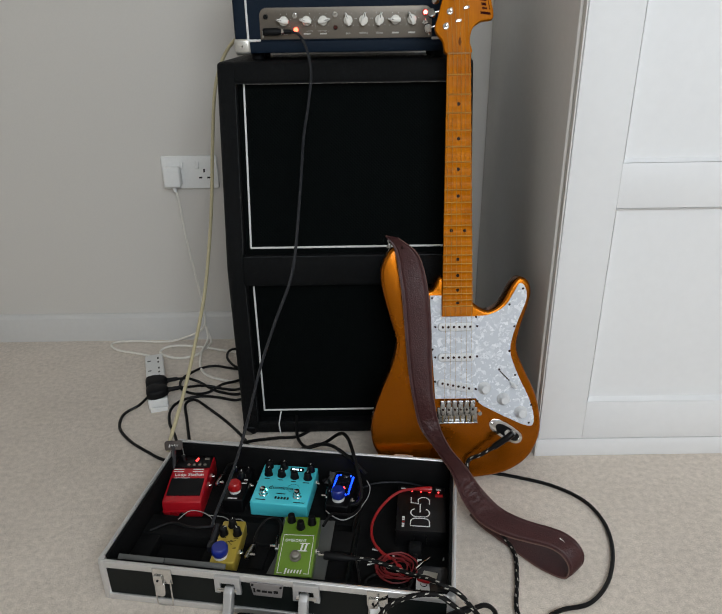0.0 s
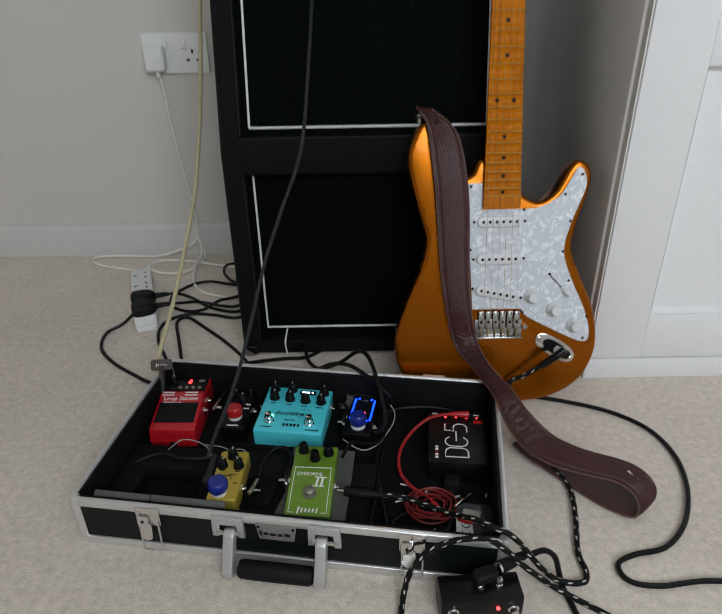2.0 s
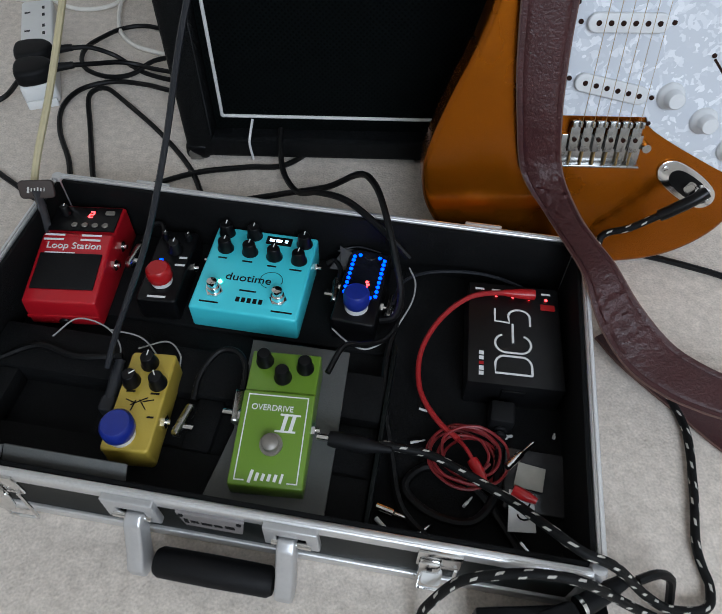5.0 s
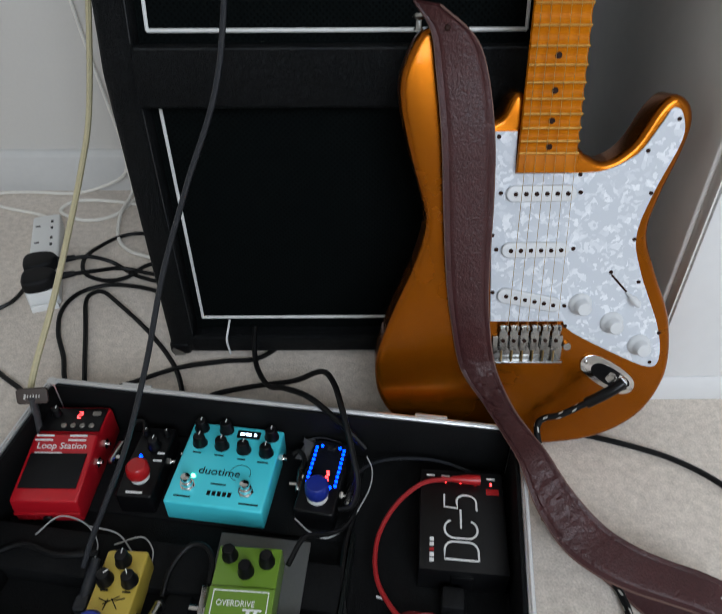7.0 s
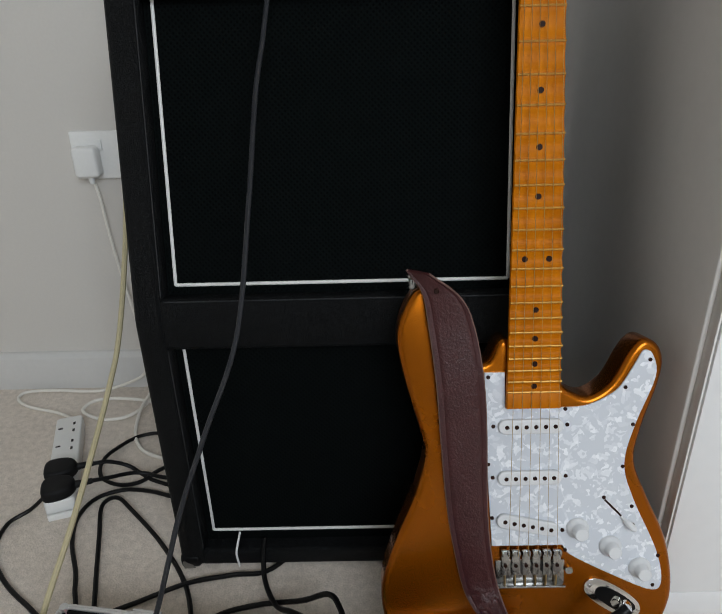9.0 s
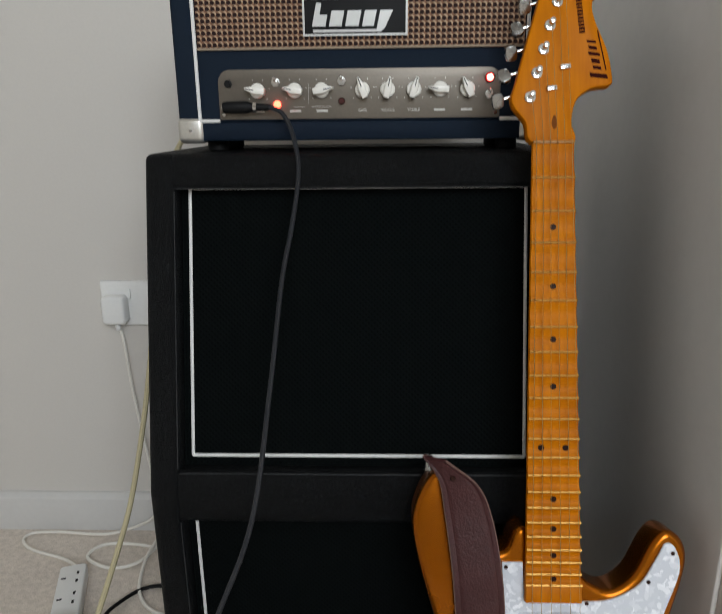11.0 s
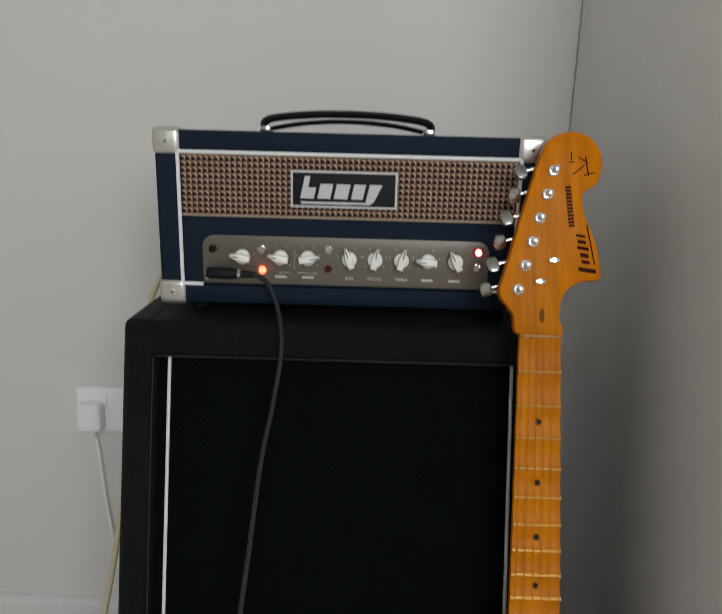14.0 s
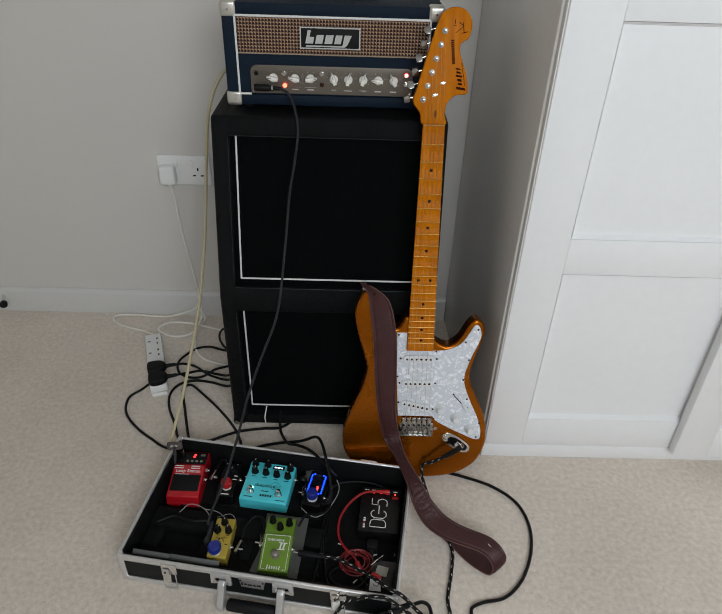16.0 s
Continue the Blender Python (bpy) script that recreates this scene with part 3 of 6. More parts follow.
FLOORED = "black round cable lying over the carpet"
for pts in (
    [(-0.348, 1.589, 0.0415), (-0.325, 1.600, 0.036), (-0.298, 1.608, 0.020), (-0.272, 1.599, 0.008), (-0.246, 1.585, 0.005), (-0.200, 1.572, 0.005), (-0.174, 1.600, 0.005), (-0.168, 1.70, 0.005), (-0.13, 1.81, 0.005)],
    [(-0.334, 1.546, 0.0415), (-0.310, 1.563, 0.034), (-0.285, 1.584, 0.024), (-0.262, 1.592, 0.016), (-0.235, 1.586, 0.013), (-0.200, 1.582, 0.013), (-0.178, 1.612, 0.012), (-0.168, 1.71, 0.012), (-0.13, 1.82, 0.005)],
    [(-0.14, 1.83, 0.005), (-0.165, 1.74, 0.005), (-0.195, 1.698, 0.005), (-0.241, 1.705, 0.005), (-0.281, 1.718, 0.005), (-0.316, 1.706, 0.006), (-0.341, 1.672, 0.008), (-0.352, 1.643, 0.010), (-0.350, 1.612, 0.010), (-0.335, 1.588, 0.008), (-0.302, 1.577, 0.005), (-0.271, 1.585, 0.005), (-0.241, 1.602, 0.016),
     (-0.205, 1.620, 0.016), (-0.178, 1.66, 0.010), (-0.168, 1.74, 0.010), (-0.12, 1.82, 0.005)],
    [(-0.398, 1.515, 0.036), (-0.425, 1.515, 0.012), (-0.452, 1.490, 0.005), (-0.443, 1.435, 0.005), (-0.404, 1.385, 0.005), (-0.353, 1.344, 0.005), (-0.300, 1.312, 0.005), (-0.2, 1.30, 0.005)],
    [(-0.20, 1.292, 0.005), (-0.262, 1.310, 0.005), (-0.290, 1.355, 0.005), (-0.306, 1.396, 0.005), (-0.334, 1.452, 0.005), (-0.346, 1.504, 0.005), (-0.333, 1.545, 0.005), (-0.294, 1.565, 0.005), (-0.246, 1.560, 0.005), (-0.196, 1.546, 0.005), (-0.170, 1.575, 0.005), (-0.163, 1.68, 0.005), (-0.13, 1.80, 0.005)],
    [(-0.245, 1.294, 0.005), (-0.260, 1.345, 0.005), (-0.276, 1.395, 0.005), (-0.297, 1.463, 0.006), (-0.314, 1.518, 0.008), (-0.309, 1.537, 0.010), (-0.293, 1.540, 0.010), (-0.267, 1.518, 0.008), (-0.197, 1.446, 0.005), (-0.142, 1.369, 0.005), (-0.112, 1.285, 0.005)],
    [(-0.15, 1.83, 0.005), (-0.229, 1.818, 0.005), (-0.258, 1.795, 0.010), (-0.255, 1.747, 0.012), (-0.224, 1.70, 0.012), (-0.18, 1.69, 0.012), (-0.1, 1.81, 0.006)],
    [(-0.262, 1.298, 0.005), (-0.238, 1.325, 0.005), (-0.20, 1.345, 0.005), (-0.141, 1.372, 0.007), (-0.08, 1.387, 0.005), (-0.03, 1.395, 0.0045), (0.02, 1.45, 0.0045)],
):
    cable("black_cable", pts, 0.0034, BLACK_CABLE, FLOORED, sub=10)

# ---- sprung door stop ----
stop = thing("door_stop", pose(-0.955, Y1 - 0.016, 0.055, 0, 0, 25), "metal door stop with black rubber tip on the skirting", "door stop")
part("stem", moved(rod(0.0055, 0.045, 12), pose(0, 0, 0, 90)), CHROME, stop)
part("rubber_tip", moved(rod(0.011, 0.016, 16, 0.003), pose(0, -0.044, 0, 90)), RUBBER, stop)

# ---- speaker cabinet, its upper front leaning back ----
CX0, CX1, CB, CT = -0.155, 0.329, 1.79, 0.776
YL, ZB, YT = 1.402, 0.395, 1.497
cab = thing("speaker_cabinet", pose(0, 0, 0), "black vinyl-covered two-speaker cabinet with white piping, slanted upper front", "speaker cabinet")


def face_y(z):
    return YL if z < ZB else YL + (z - ZB) * (YT - YL) / (CT - ZB)


def rounded_bevel(bm, r):
    bmesh.ops.bevel(bm, geom=bm.edges[:], offset=r, segments=3, affect="EDGES", profile=0.5, clamp_overlap=True)
    return bm


def side_board(x0, x1):
    shape = [(YL, 0.006), (YL, ZB), (YT, CT), (CB, CT), (CB, 0.006)]
    bm = slab(shape, x0, x1)
    moved(bm, Matrix(((0, 0, 1, 0), (1, 0, 0, 0), (0, 1, 0, 0), (0, 0, 0, 1))))
    bmesh.ops.recalc_face_normals(bm, faces=bm.faces)
    return rounded_bevel(bm, 0.008)


part("side_board", side_board(CX0, CX0 + 0.036), TOLEX, cab)
part("side_board", side_board(CX1 - 0.036, CX1), TOLEX, cab)
bm = slab([(YT + 0.0005, CT), (face_y(CT - 0.040), CT - 0.040), (CB, CT - 0.040), (CB, CT - 0.0006)], CX0 + 0.028, CX1 - 0.028)
moved(bm, Matrix(((0, 0, 1, 0), (1, 0, 0, 0), (0, 1, 0, 0), (0, 0, 0, 1))))
bmesh.ops.recalc_face_normals(bm, faces=bm.faces)
part("top_board", rounded_bevel(bm, 0.008), TOLEX, cab)
part("bottom_board", box(CX0 + 0.028, CX1 - 0.028, YL + 0.001, CB, 0.0065, 0.036, 0.006, 3), TOLEX, cab)
part("back_board", box(CX0 + 0.02, CX1 - 0.02, CB - 0.02, CB - 0.004, 0.02, CT - 0.02), TOLEX, cab)
bm = slab([(YL + 0.0006, 0.358), (YL + 0.0006, ZB), (face_y(0.422) + 0.0006, 0.422), (1.45, 0.415), (1.45, 0.358)], CX0 + 0.030, CX1 - 0.030)
moved(bm, Matrix(((0, 0, 1, 0), (1, 0, 0, 0), (0, 1, 0, 0), (0, 0, 0, 1))))
bmesh.ops.recalc_face_normals(bm, faces=bm.faces)
part("middle_rail", rounded_bevel(bm, 0.006), TOLEX, cab)
lean = math.degrees(math.atan2(YT - YL, CT - ZB))
lower = part("grille", box(-0.205, 0.205, 0, 0.012, -0.165, 0.165), GRILLE, cab, "black woven speaker grille cloth")
lower.matrix_local = pose(0.087, YL + 0.022, 0.196)
upper = part("grille", box(-0.205, 0.205, 0, 0.012, -0.172, 0.172), GRILLE, cab, "black woven speaker grille cloth")
upper.matrix_local = pose(0.087, face_y(0.574) + 0.022, 0.574, -lean)
for g, z0, z1 in ((lower, -0.141, 0.166), (upper, -0.148, 0.167)):
    x = 0.195
    ring = [(-x, -0.001, z0), (x, -0.001, z0), (x, -0.001, z1), (-x, -0.001, z1)]
    for a, b in zip(ring, ring[1:] + ring[:1]):
        part("piping", tube([a, b], 0.0021, 8, 0), PIPING, g, "white plastic piping")
# thin pale lines laid in as the highlight along the board edges
for x in (CX0 + 0.0338, CX1 - 0.0338):
    for z0, z1 in ((0.040, 0.356), (0.424, CT - 0.042)):
        part("highlight_line", tube([(x, face_y(z0) + 0.0022, z0), (x, face_y(z1) + 0.0022, z1)], 0.0008, 6, 0), FOLD_HIGHLIGHT, cab, "pale line painted as the highlight along the vinyl fold")
for z, d in ((0.419, 0.0012), (CT - 0.0385, 0.0012)):
    part("highlight_line", tube([(CX0 + 0.037, face_y(z) + d, z), (CX1 - 0.037, face_y(z) + d, z)], 0.0008, 6, 0), FOLD_HIGHLIGHT, cab, "pale line painted as the highlight along the vinyl fold")
for x in (CX0 + 0.05, CX1 - 0.05):
    for y in (YL + 0.05, CB - 0.05):
        part("foot", moved(rod(0.016, 0.0075, 16), pose(x, y, 0)), RUBBER, cab)
for x, s in ((CX0, 1), (CX1, -1)):
    part("corner_guard", rounded_bevel(joined(box(x - 0.0015 if s > 0 else x - 0.028, x + 0.028 if s > 0 else x + 0.0015, YL - 0.0015, YL + 0.028, 0.004, 0.026)), 0.006), BLACK, cab, "worn black plastic corner guard")
part("corner_scuff", moved(slab([(0, 0), (0.016, 0.001), (0.012, 0.006), (0.004, 0.011), (0.001, 0.014), (-0.002, 0.010)], 0, 0.001), pose(CX0 + 0.004, YL - 0.0014, 0.005, 90)), NICKEL, cab, "chipped pale corner edge")
part("loose_cord", tube([(-0.071, YL + 0.019, 0.052), (-0.0735, YL + 0.004, 0.040), (-0.0745, YL - 0.002, 0.030), (-0.0725, YL - 0.002, 0.008)], 0.0016, 6), PIPING, cab, "loose end of white piping")

# ---- amplifier head ----
AX0, AX1, AY0, AY1, AZ0, AZ1 = -0.122, 0.304, 1.532, 1.692, 0.788, 0.982
amp = thing("guitar_amplifier", pose(0, 0, 0), "small navy vinyl amplifier head with woven brown grille, on cabinet", "amplifier")
F = AY0
part("chassis", box(AX0 + 0.02, AX1 - 0.02, F + 0.0145, AY1 - 0.012, AZ0 + 0.015, AZ1 - 0.015), NAVY, amp)
part("side_board", box(AX0, AX0 + 0.026, F, AY1, AZ0, AZ1, 0.005, 3), NAVY, amp)
part("side_board", box(AX1 - 0.026, AX1, F, AY1, AZ0, AZ1, 0.005, 3), NAVY, amp)
part("top_board", box(AX0 + 0.018, AX1 - 0.018, F + 0.0004, AY1 - 0.0004, AZ1 - 0.024, AZ1 - 0.0004, 0.003, 2), NAVY, amp)
part("bottom_board", box(AX0 + 0.018, AX1 - 0.018, F + 0.0004, AY1 - 0.0004, AZ0 + 0.0004, AZ0 + 0.022, 0.003, 2), NAVY, amp)
part("front_board", box(-0.0965, 0.2795, F + 0.004, F + 0.014, 0.8105, 0.9610), NAVY, amp)
cloth = part("grille_cloth", box(-0.185, 0.185, 0, 0.004, -0.0335, 0.0335), BASKET, amp, "brown and cream basket-weave grille cloth")
cloth.matrix_local = pose(0.0915, F + 0.0012, 0.9237)
for a, b in (((-0.0965, 0.9583), (0.2795, 0.9583)), ((-0.0965, 0.9583), (-0.0965, 0.811)), ((0.2795, 0.9583), (0.2795, 0.811)), ((-0.0965, 0.811), (-0.073, 0.811)), ((0.2795, 0.811), (0.252, 0.811))):
    part("piping", tube([(a[0], F + 0.0005, a[1]), (b[0], F + 0.0005, b[1])], 0.0022, 8, 0), PIPING, amp, "white plastic piping")
part("cloth_edge", tube([(-0.094, F + 0.001, 0.8895), (0.277, F + 0.001, 0.8895)], 0.0012, 6, 0), surface("tan_edge", (0.30, 0.24, 0.17), 0.6), amp)
panel_shape = [(-0.073, 0.8125), (0.252, 0.8125)] + [(0.252 - 0.014 + 0.014 * math.cos(radians(t)), 0.8675 - 0.014 + 0.014 * math.sin(radians(t))) for t in range(0, 91, 15)] + [(-0.073 + 0.014 + 0.014 * math.cos(radians(t)), 0.8675 - 0.014 + 0.014 * math.sin(radians(t))) for t in range(90, 181, 15)]
panel = part("control_panel", moved(slab(panel_shape, 0, 0.003, 0.0006), pose(0, F + 0.0045, 0, 90)), PANEL_METAL, amp, "brushed metal control panel")
PY = F + 0.0013
for x, turn in ((-0.027, 80), (0.016, 80), (0.047, -80), (0.094, 20), (0.123, -12), (0.153, -15), (0.183, 85), (0.214, 28)):
    k = part("knob", joined(moved(rod(0.0085, 0.006, 20, 0.0015), pose(0, 0, 0)),
                            moved(slab([(-0.0035, -0.0095), (0.0035, -0.0095), (0.0042, 0.003), (0.0012, 0.0135), (-0.0012, 0.0135), (-0.0042, 0.003)], 0.004, 0.014, 0.0015, 2), pose(0, 0, 0))), CREAM_KNOB, panel, "ivory pointer knob")
    part("pointer", box(-0.0005, 0.0005, 0.003, 0.0125, 0.0139, 0.0143), PRINT_BLACK, k).matrix_local = pose(0, 0, 0)
    k.matrix_local = pose(x, PY, 0.844, 90, 0, 0) @ pose(0, 0, 0, 0, 0, turn)
    for a in range(-130, 131, 52):
        part("tick", moved(box(-0.0004, 0.0004, 0.0128, 0.0142, 0, 0.0003), pose(x, PY + 0.0001, 0.844, 90, 0, 0) @ pose(0, 0, 0, 0, 0, a)), PRINT_PALE, panel)
    word = {0.094: "BASS", 0.123: "MIDDLE", 0.153: "TREBLE"}.get(x)
    if word:
        lettering("lettering", word, 0.0046, pose(x, PY + 0.0001, 0.8215, 90), PRINT_PALE, panel, sx=1.0)
    else:
        print_bar(0, 0, 0, 0.013, 0.0024, panel, PRINT_PALE, pose(x, PY + 0.0001, 0.8215, 90))
part("arched_outline", moved(joined(*[box(0.0035, 0.0038, -0.012, 0.010, 0, 0.0003), box(-0.014, -0.001, -0.016, -0.0155, 0, 0.0003), box(0.007, 0.030, -0.016, -0.0155, 0, 0.0003)]), pose(0.028, PY + 0.0001, 0.842, 90)), PRINT_PALE, panel)
for x, z in ((-0.006, 0.853), (0.070, 0.854), (0.239, 0.838)):
    part("toggle_switch", moved(joined(rod(0.0052, 0.002, 6), moved(rod(0.0042, 0.003, 14), pose(0, 0, 0.002)), moved(lathe([(0.0012, 0), (0.0017, 0.009), (0.0018, 0.011), (0.0008, 0.012)], 10), pose(0, 0, 0.004, -22))), pose(x, PY, z, 90)), CHROME, panel, "chrome toggle switch")
part("input_jack", moved(joined(rod(0.0048, 0.002, 6), moved(rod(0.0036, 0.003, 16), pose(0, 0, 0.002))), pose(-0.061, PY, 0.852, 90)), BLACK, panel)
part("indicator_lamp", moved(lathe([(0.0042, 0), (0.0042, 0.002), (0.003, 0.0042), (0.001, 0.005)], 16), pose(-0.005, PY, 0.829, 90)), ORANGE_LED, panel, "lit red channel lamp")
part("indicator_lamp", moved(lathe([(0.0042, 0), (0.0042, 0.002), (0.003, 0.0035)], 16), pose(0.070, PY, 0.832, 90)), surface("unlit_lamp", (0.05, 0.008, 0.006), 0.2), panel, "unlit dark red lamp")
pilot = part("pilot_lamp", moved(lathe([(0.0056, 0), (0.0056, 0.002), (0.0042, 0.0035)], 18), pose(0.239, PY, 0.856, 90)), RED_CAP, panel, "red pilot lamp bezel")
part("lamp_core", moved(lathe([(0.0038, 0), (0.0038, 0.002), (0.0030, 0.0038), (0.0010, 0.0046)], 18), pose(0.239, PY - 0.0030, 0.856, 90)), PILOT_CORE, pilot, "glowing red lamp core")
for x in (-0.068, 0.247):
    part("panel_screw", moved(rod(0.002, 0.001, 10), pose(x, PY, 0.818, 90)), CHROME, panel)
badge = part("badge", moved(slab(rounded(0.117, 0.040, 0.002), 0, 0.003, 0.0006), pose(0.0865, F + 0.001, 0.9215, 90)), PRINT_BLACK, amp, "black badge with white frame and mark")
for a in (box(-0.0585, 0.0585, 0.0178, 0.020, 0.003, 0.0042), box(-0.0585, 0.0585, -0.020, -0.0178, 0.003, 0.0042), box(-0.0585, -0.0563, -0.0178, 0.0178, 0.003, 0.0042), box(0.0563, 0.0585, -0.0178, 0.0178, 0.003, 0.0042)):
    part("badge_frame", moved(a, pose(0.0865, F + 0.001, 0.9215, 90)), BADGE_MARK, badge)
tilt = Matrix(((1, 0.22, 0, 0), (0, 1, 0, 0), (0, 0, 1, 0), (0, 0, 0, 1)))
MARK = pose(0.0865, F + 0.001, 0.9215, 90) @ tilt
for shape in ([(-0.046, -0.010), (-0.031, -0.010), (-0.031, 0.002), (-0.040, 0.002), (-0.040, 0.014), (-0.046, 0.014)],
              [(-0.027, -0.010), (-0.013, -0.010), (-0.013, 0.006), (-0.027, 0.006)], [(-0.009, -0.010), (0.006, -0.010), (0.006, 0.006), (-0.009, 0.006)],
              [(0.010, -0.010), (0.023, -0.010), (0.023, 0.006), (0.010, 0.006)],
              [(0.027, 0.006), (0.041, 0.006), (0.036, -0.012), (0.032, -0.016), (-0.044, -0.016), (-0.044, -0.0135), (0.027, -0.0135)]):
    part("badge_mark", moved(slab(shape, 0.003, 0.0042), MARK), BADGE_MARK, badge)
for x, s in ((AX0, 1), (AX1, -1)):
    for z, up in ((AZ1, -1), (AZ0, 1)):
        xs = sorted((x - s * 0.0022, x + s * 0.030))
        zs = sorted((z - up * 0.0022, z + up * 0.028))
        part("corner_cap", box(xs[0], xs[1], F - 0.0022, F + 0.030, zs[0], zs[1], 0.007, 4), NICKEL_CAP, amp, "nickel corner protector")
        part("corner_screw", moved(rod(0.0022, 0.0012, 10), pose((xs[0] + xs[1]) / 2, F - 0.0018, (zs[0] + zs[1]) / 2, 90)), CHROME, amp)
for x in (-0.085, 0.267):
    for y in (F + 0.035, AY1 - 0.035):
        part("foot", moved(rod(0.013, 0.0125, 16, 0.002), pose(x, y, CT)), RUBBER, amp)
part("handle_strap", moved(joined(tube([(-0.100, 0, 0.002), (-0.098, 0, 0.012), (-0.082, 0, 0.017), (-0.04, 0, 0.021), (0, 0, 0.022), (0.04, 0, 0.021), (0.082, 0, 0.017), (0.098, 0, 0.012), (0.100, 0, 0.002)], 0.0045, 10)), pose(0.0865, 1.611, AZ1) @ Matrix.Diagonal((1, 2.4, 1, 1))), RUBBER, amp, "black rubber strap handle")
part("handle_core", moved(tube([(-0.090, 0, 0.004), (-0.06, 0, 0.0095), (-0.03, 0, 0.0125), (0, 0, 0.0135), (0.03, 0, 0.0125), (0.06, 0, 0.0095), (0.090, 0, 0.004)], 0.0028, 8), pose(0.0865, 1.611, AZ1) @ Matrix.Diagonal((1, 2.4, 1, 1))), RUBBER, amp, "black inner strip of the handle")
for x in (-0.097, 0.097):
    part("handle_mount", box(0.0865 + x - 0.006, 0.0865 + x + 0.006, 1.598, 1.624, AZ1 - 0.001, AZ1 + 0.007, 0.002), CHROME, amp, "chrome handle mount")

# ---- cables between the amplifier and the pedals ----
lead = thing("guitar_lead", pose(0, 0, 0), "dark grey instrument cable from amplifier to mustard pedal", "cable")
part("jack_plug", moved(lathe([(0.006, 0), (0.0068, 0.004), (0.0068, 0.028), (0.0045, 0.034), (0.0038, 0.05), (0.003, 0.056)], 14), pose(-0.066, F - 0.008, 0.826, 0, 90, -4)), RUBBER, lead, "black jack plug")
part("plug_band", moved(rod(0.0055, 0.004, 14), pose(-0.031, F - 0.0095, 0.826, 0, 90, -4)), CHROME, lead)
part("plug_tip", moved(rod(0.0045, 0.012, 12), pose(-0.064, PY + 0.002, 0.826, 90)), CHROME, lead)
part("cord", tube([(-0.012, F - 0.013, 0.826), (0.004, F - 0.020, 0.818), (0.017, F - 0.034, 0.793), (0.024, 1.476, 0.755), (0.018, 1.448, 0.70), (0.009, 1.418, 0.645), (0.001, 1.360, 0.545), (-0.013, 1.300, 0.43),
                   (-0.045, 1.256, 0.348), (-0.071, 1.218, 0.279), (-0.092, 1.178, 0.204), (-0.112, 1.132, 0.142), (-0.128, 1.094, 0.108), (-0.141, 1.070, 0.082), (-0.148, 1.052, 0.064)], 0.0027, 8), GREY_CABLE, lead)
lead2 = thing("guitar_lead", pose(0, 0, 0), "cream instrument cable hanging beside the cabinet", "cable")
part("cord", tube([(-0.06, 1.735, 0.84), (-0.115, 1.738, 0.832), (-0.170, 1.725, 0.795), (-0.203, 1.705, 0.72), (-0.217, 1.675, 0.60), (-0.220, 1.630, 0.50), (-0.228, 1.592, 0.40), (-0.238, 1.540, 0.30), (-0.243, 1.485, 0.25),
                   (-0.248, 1.410, 0.20), (-0.256, 1.335, 0.148), (-0.266, 1.280, 0.108), (-0.274, 1.262, 0.082), (-0.276, 1.256, 0.070)], 0.0038, 8), CREAM_CABLE, lead2)

# ---- electric guitar leaning on the cabinet ----
GM = pose(0.293, 1.440, 0.787, 73.86)
gtr = thing("electric_guitar", GM, "gold metallic electric guitar with amber maple neck, leaning on cabinet", "guitar")


def flip(pts):
    return [(a, -s, 0) for a, s in pts]


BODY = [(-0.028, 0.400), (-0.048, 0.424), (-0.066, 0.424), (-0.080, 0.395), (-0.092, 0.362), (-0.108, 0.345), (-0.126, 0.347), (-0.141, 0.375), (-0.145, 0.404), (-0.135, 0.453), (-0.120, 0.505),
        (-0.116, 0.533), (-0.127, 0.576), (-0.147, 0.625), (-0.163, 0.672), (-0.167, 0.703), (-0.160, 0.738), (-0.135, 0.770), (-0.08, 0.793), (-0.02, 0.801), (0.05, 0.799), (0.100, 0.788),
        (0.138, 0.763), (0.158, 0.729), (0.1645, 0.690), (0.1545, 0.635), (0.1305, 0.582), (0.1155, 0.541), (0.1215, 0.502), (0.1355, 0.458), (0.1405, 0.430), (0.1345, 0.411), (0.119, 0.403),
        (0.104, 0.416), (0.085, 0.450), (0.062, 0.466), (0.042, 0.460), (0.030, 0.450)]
BT = -0.013
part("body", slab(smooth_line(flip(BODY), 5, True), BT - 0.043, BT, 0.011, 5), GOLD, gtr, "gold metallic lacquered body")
GUARD = [(-0.052, 0.436), (-0.030, 0.436), (-0.029, 0.4765), (0.031, 0.4765), (0.060, 0.474), (0.090, 0.458), (0.108, 0.430), (0.117, 0.415), (0.127, 0.420), (0.131, 0.445), (0.112, 0.497), (0.102, 0.542),
         (0.114, 0.584), (0.142, 0.645), (0.150, 0.684), (0.138, 0.694), (0.094, 0.675), (0.047, 0.650), (0.037, 0.6375), (-0.042, 0.6375), (-0.049, 0.530)]
hard = {0, 1, 2, 3, 18, 19}
pts = []
g = flip(GUARD)
for i in range(len(g)):
    a, b = Vector(g[i]), Vector(g[(i + 1) % len(g)])
    if i in hard and (i + 1) % len(g) in hard or i == 20 or i == 19:
        pts.append(a)
    else:
        p0 = a - (b - a) * 0.5 if i in hard else Vector(g[i - 1])
        p3 = b + (b - a) * 0.5 if (i + 1) in hard else Vector(g[(i + 2) % len(g)])
        for k in range(5):
            t = k / 5
            pts.append(0.5 * (2 * a + (b - p0) * t + (2 * p0 - 5 * a + 4 * b - p3) * t * t + (3 * a - p0 - 3 * b + p3) * t ** 3))
guard = part("pickguard", slab(pts, BT + 0.0002, BT + 0.0028, 0.0006, 1), PEARL, gtr, "white pearl pickguard")
GT = BT + 0.0028
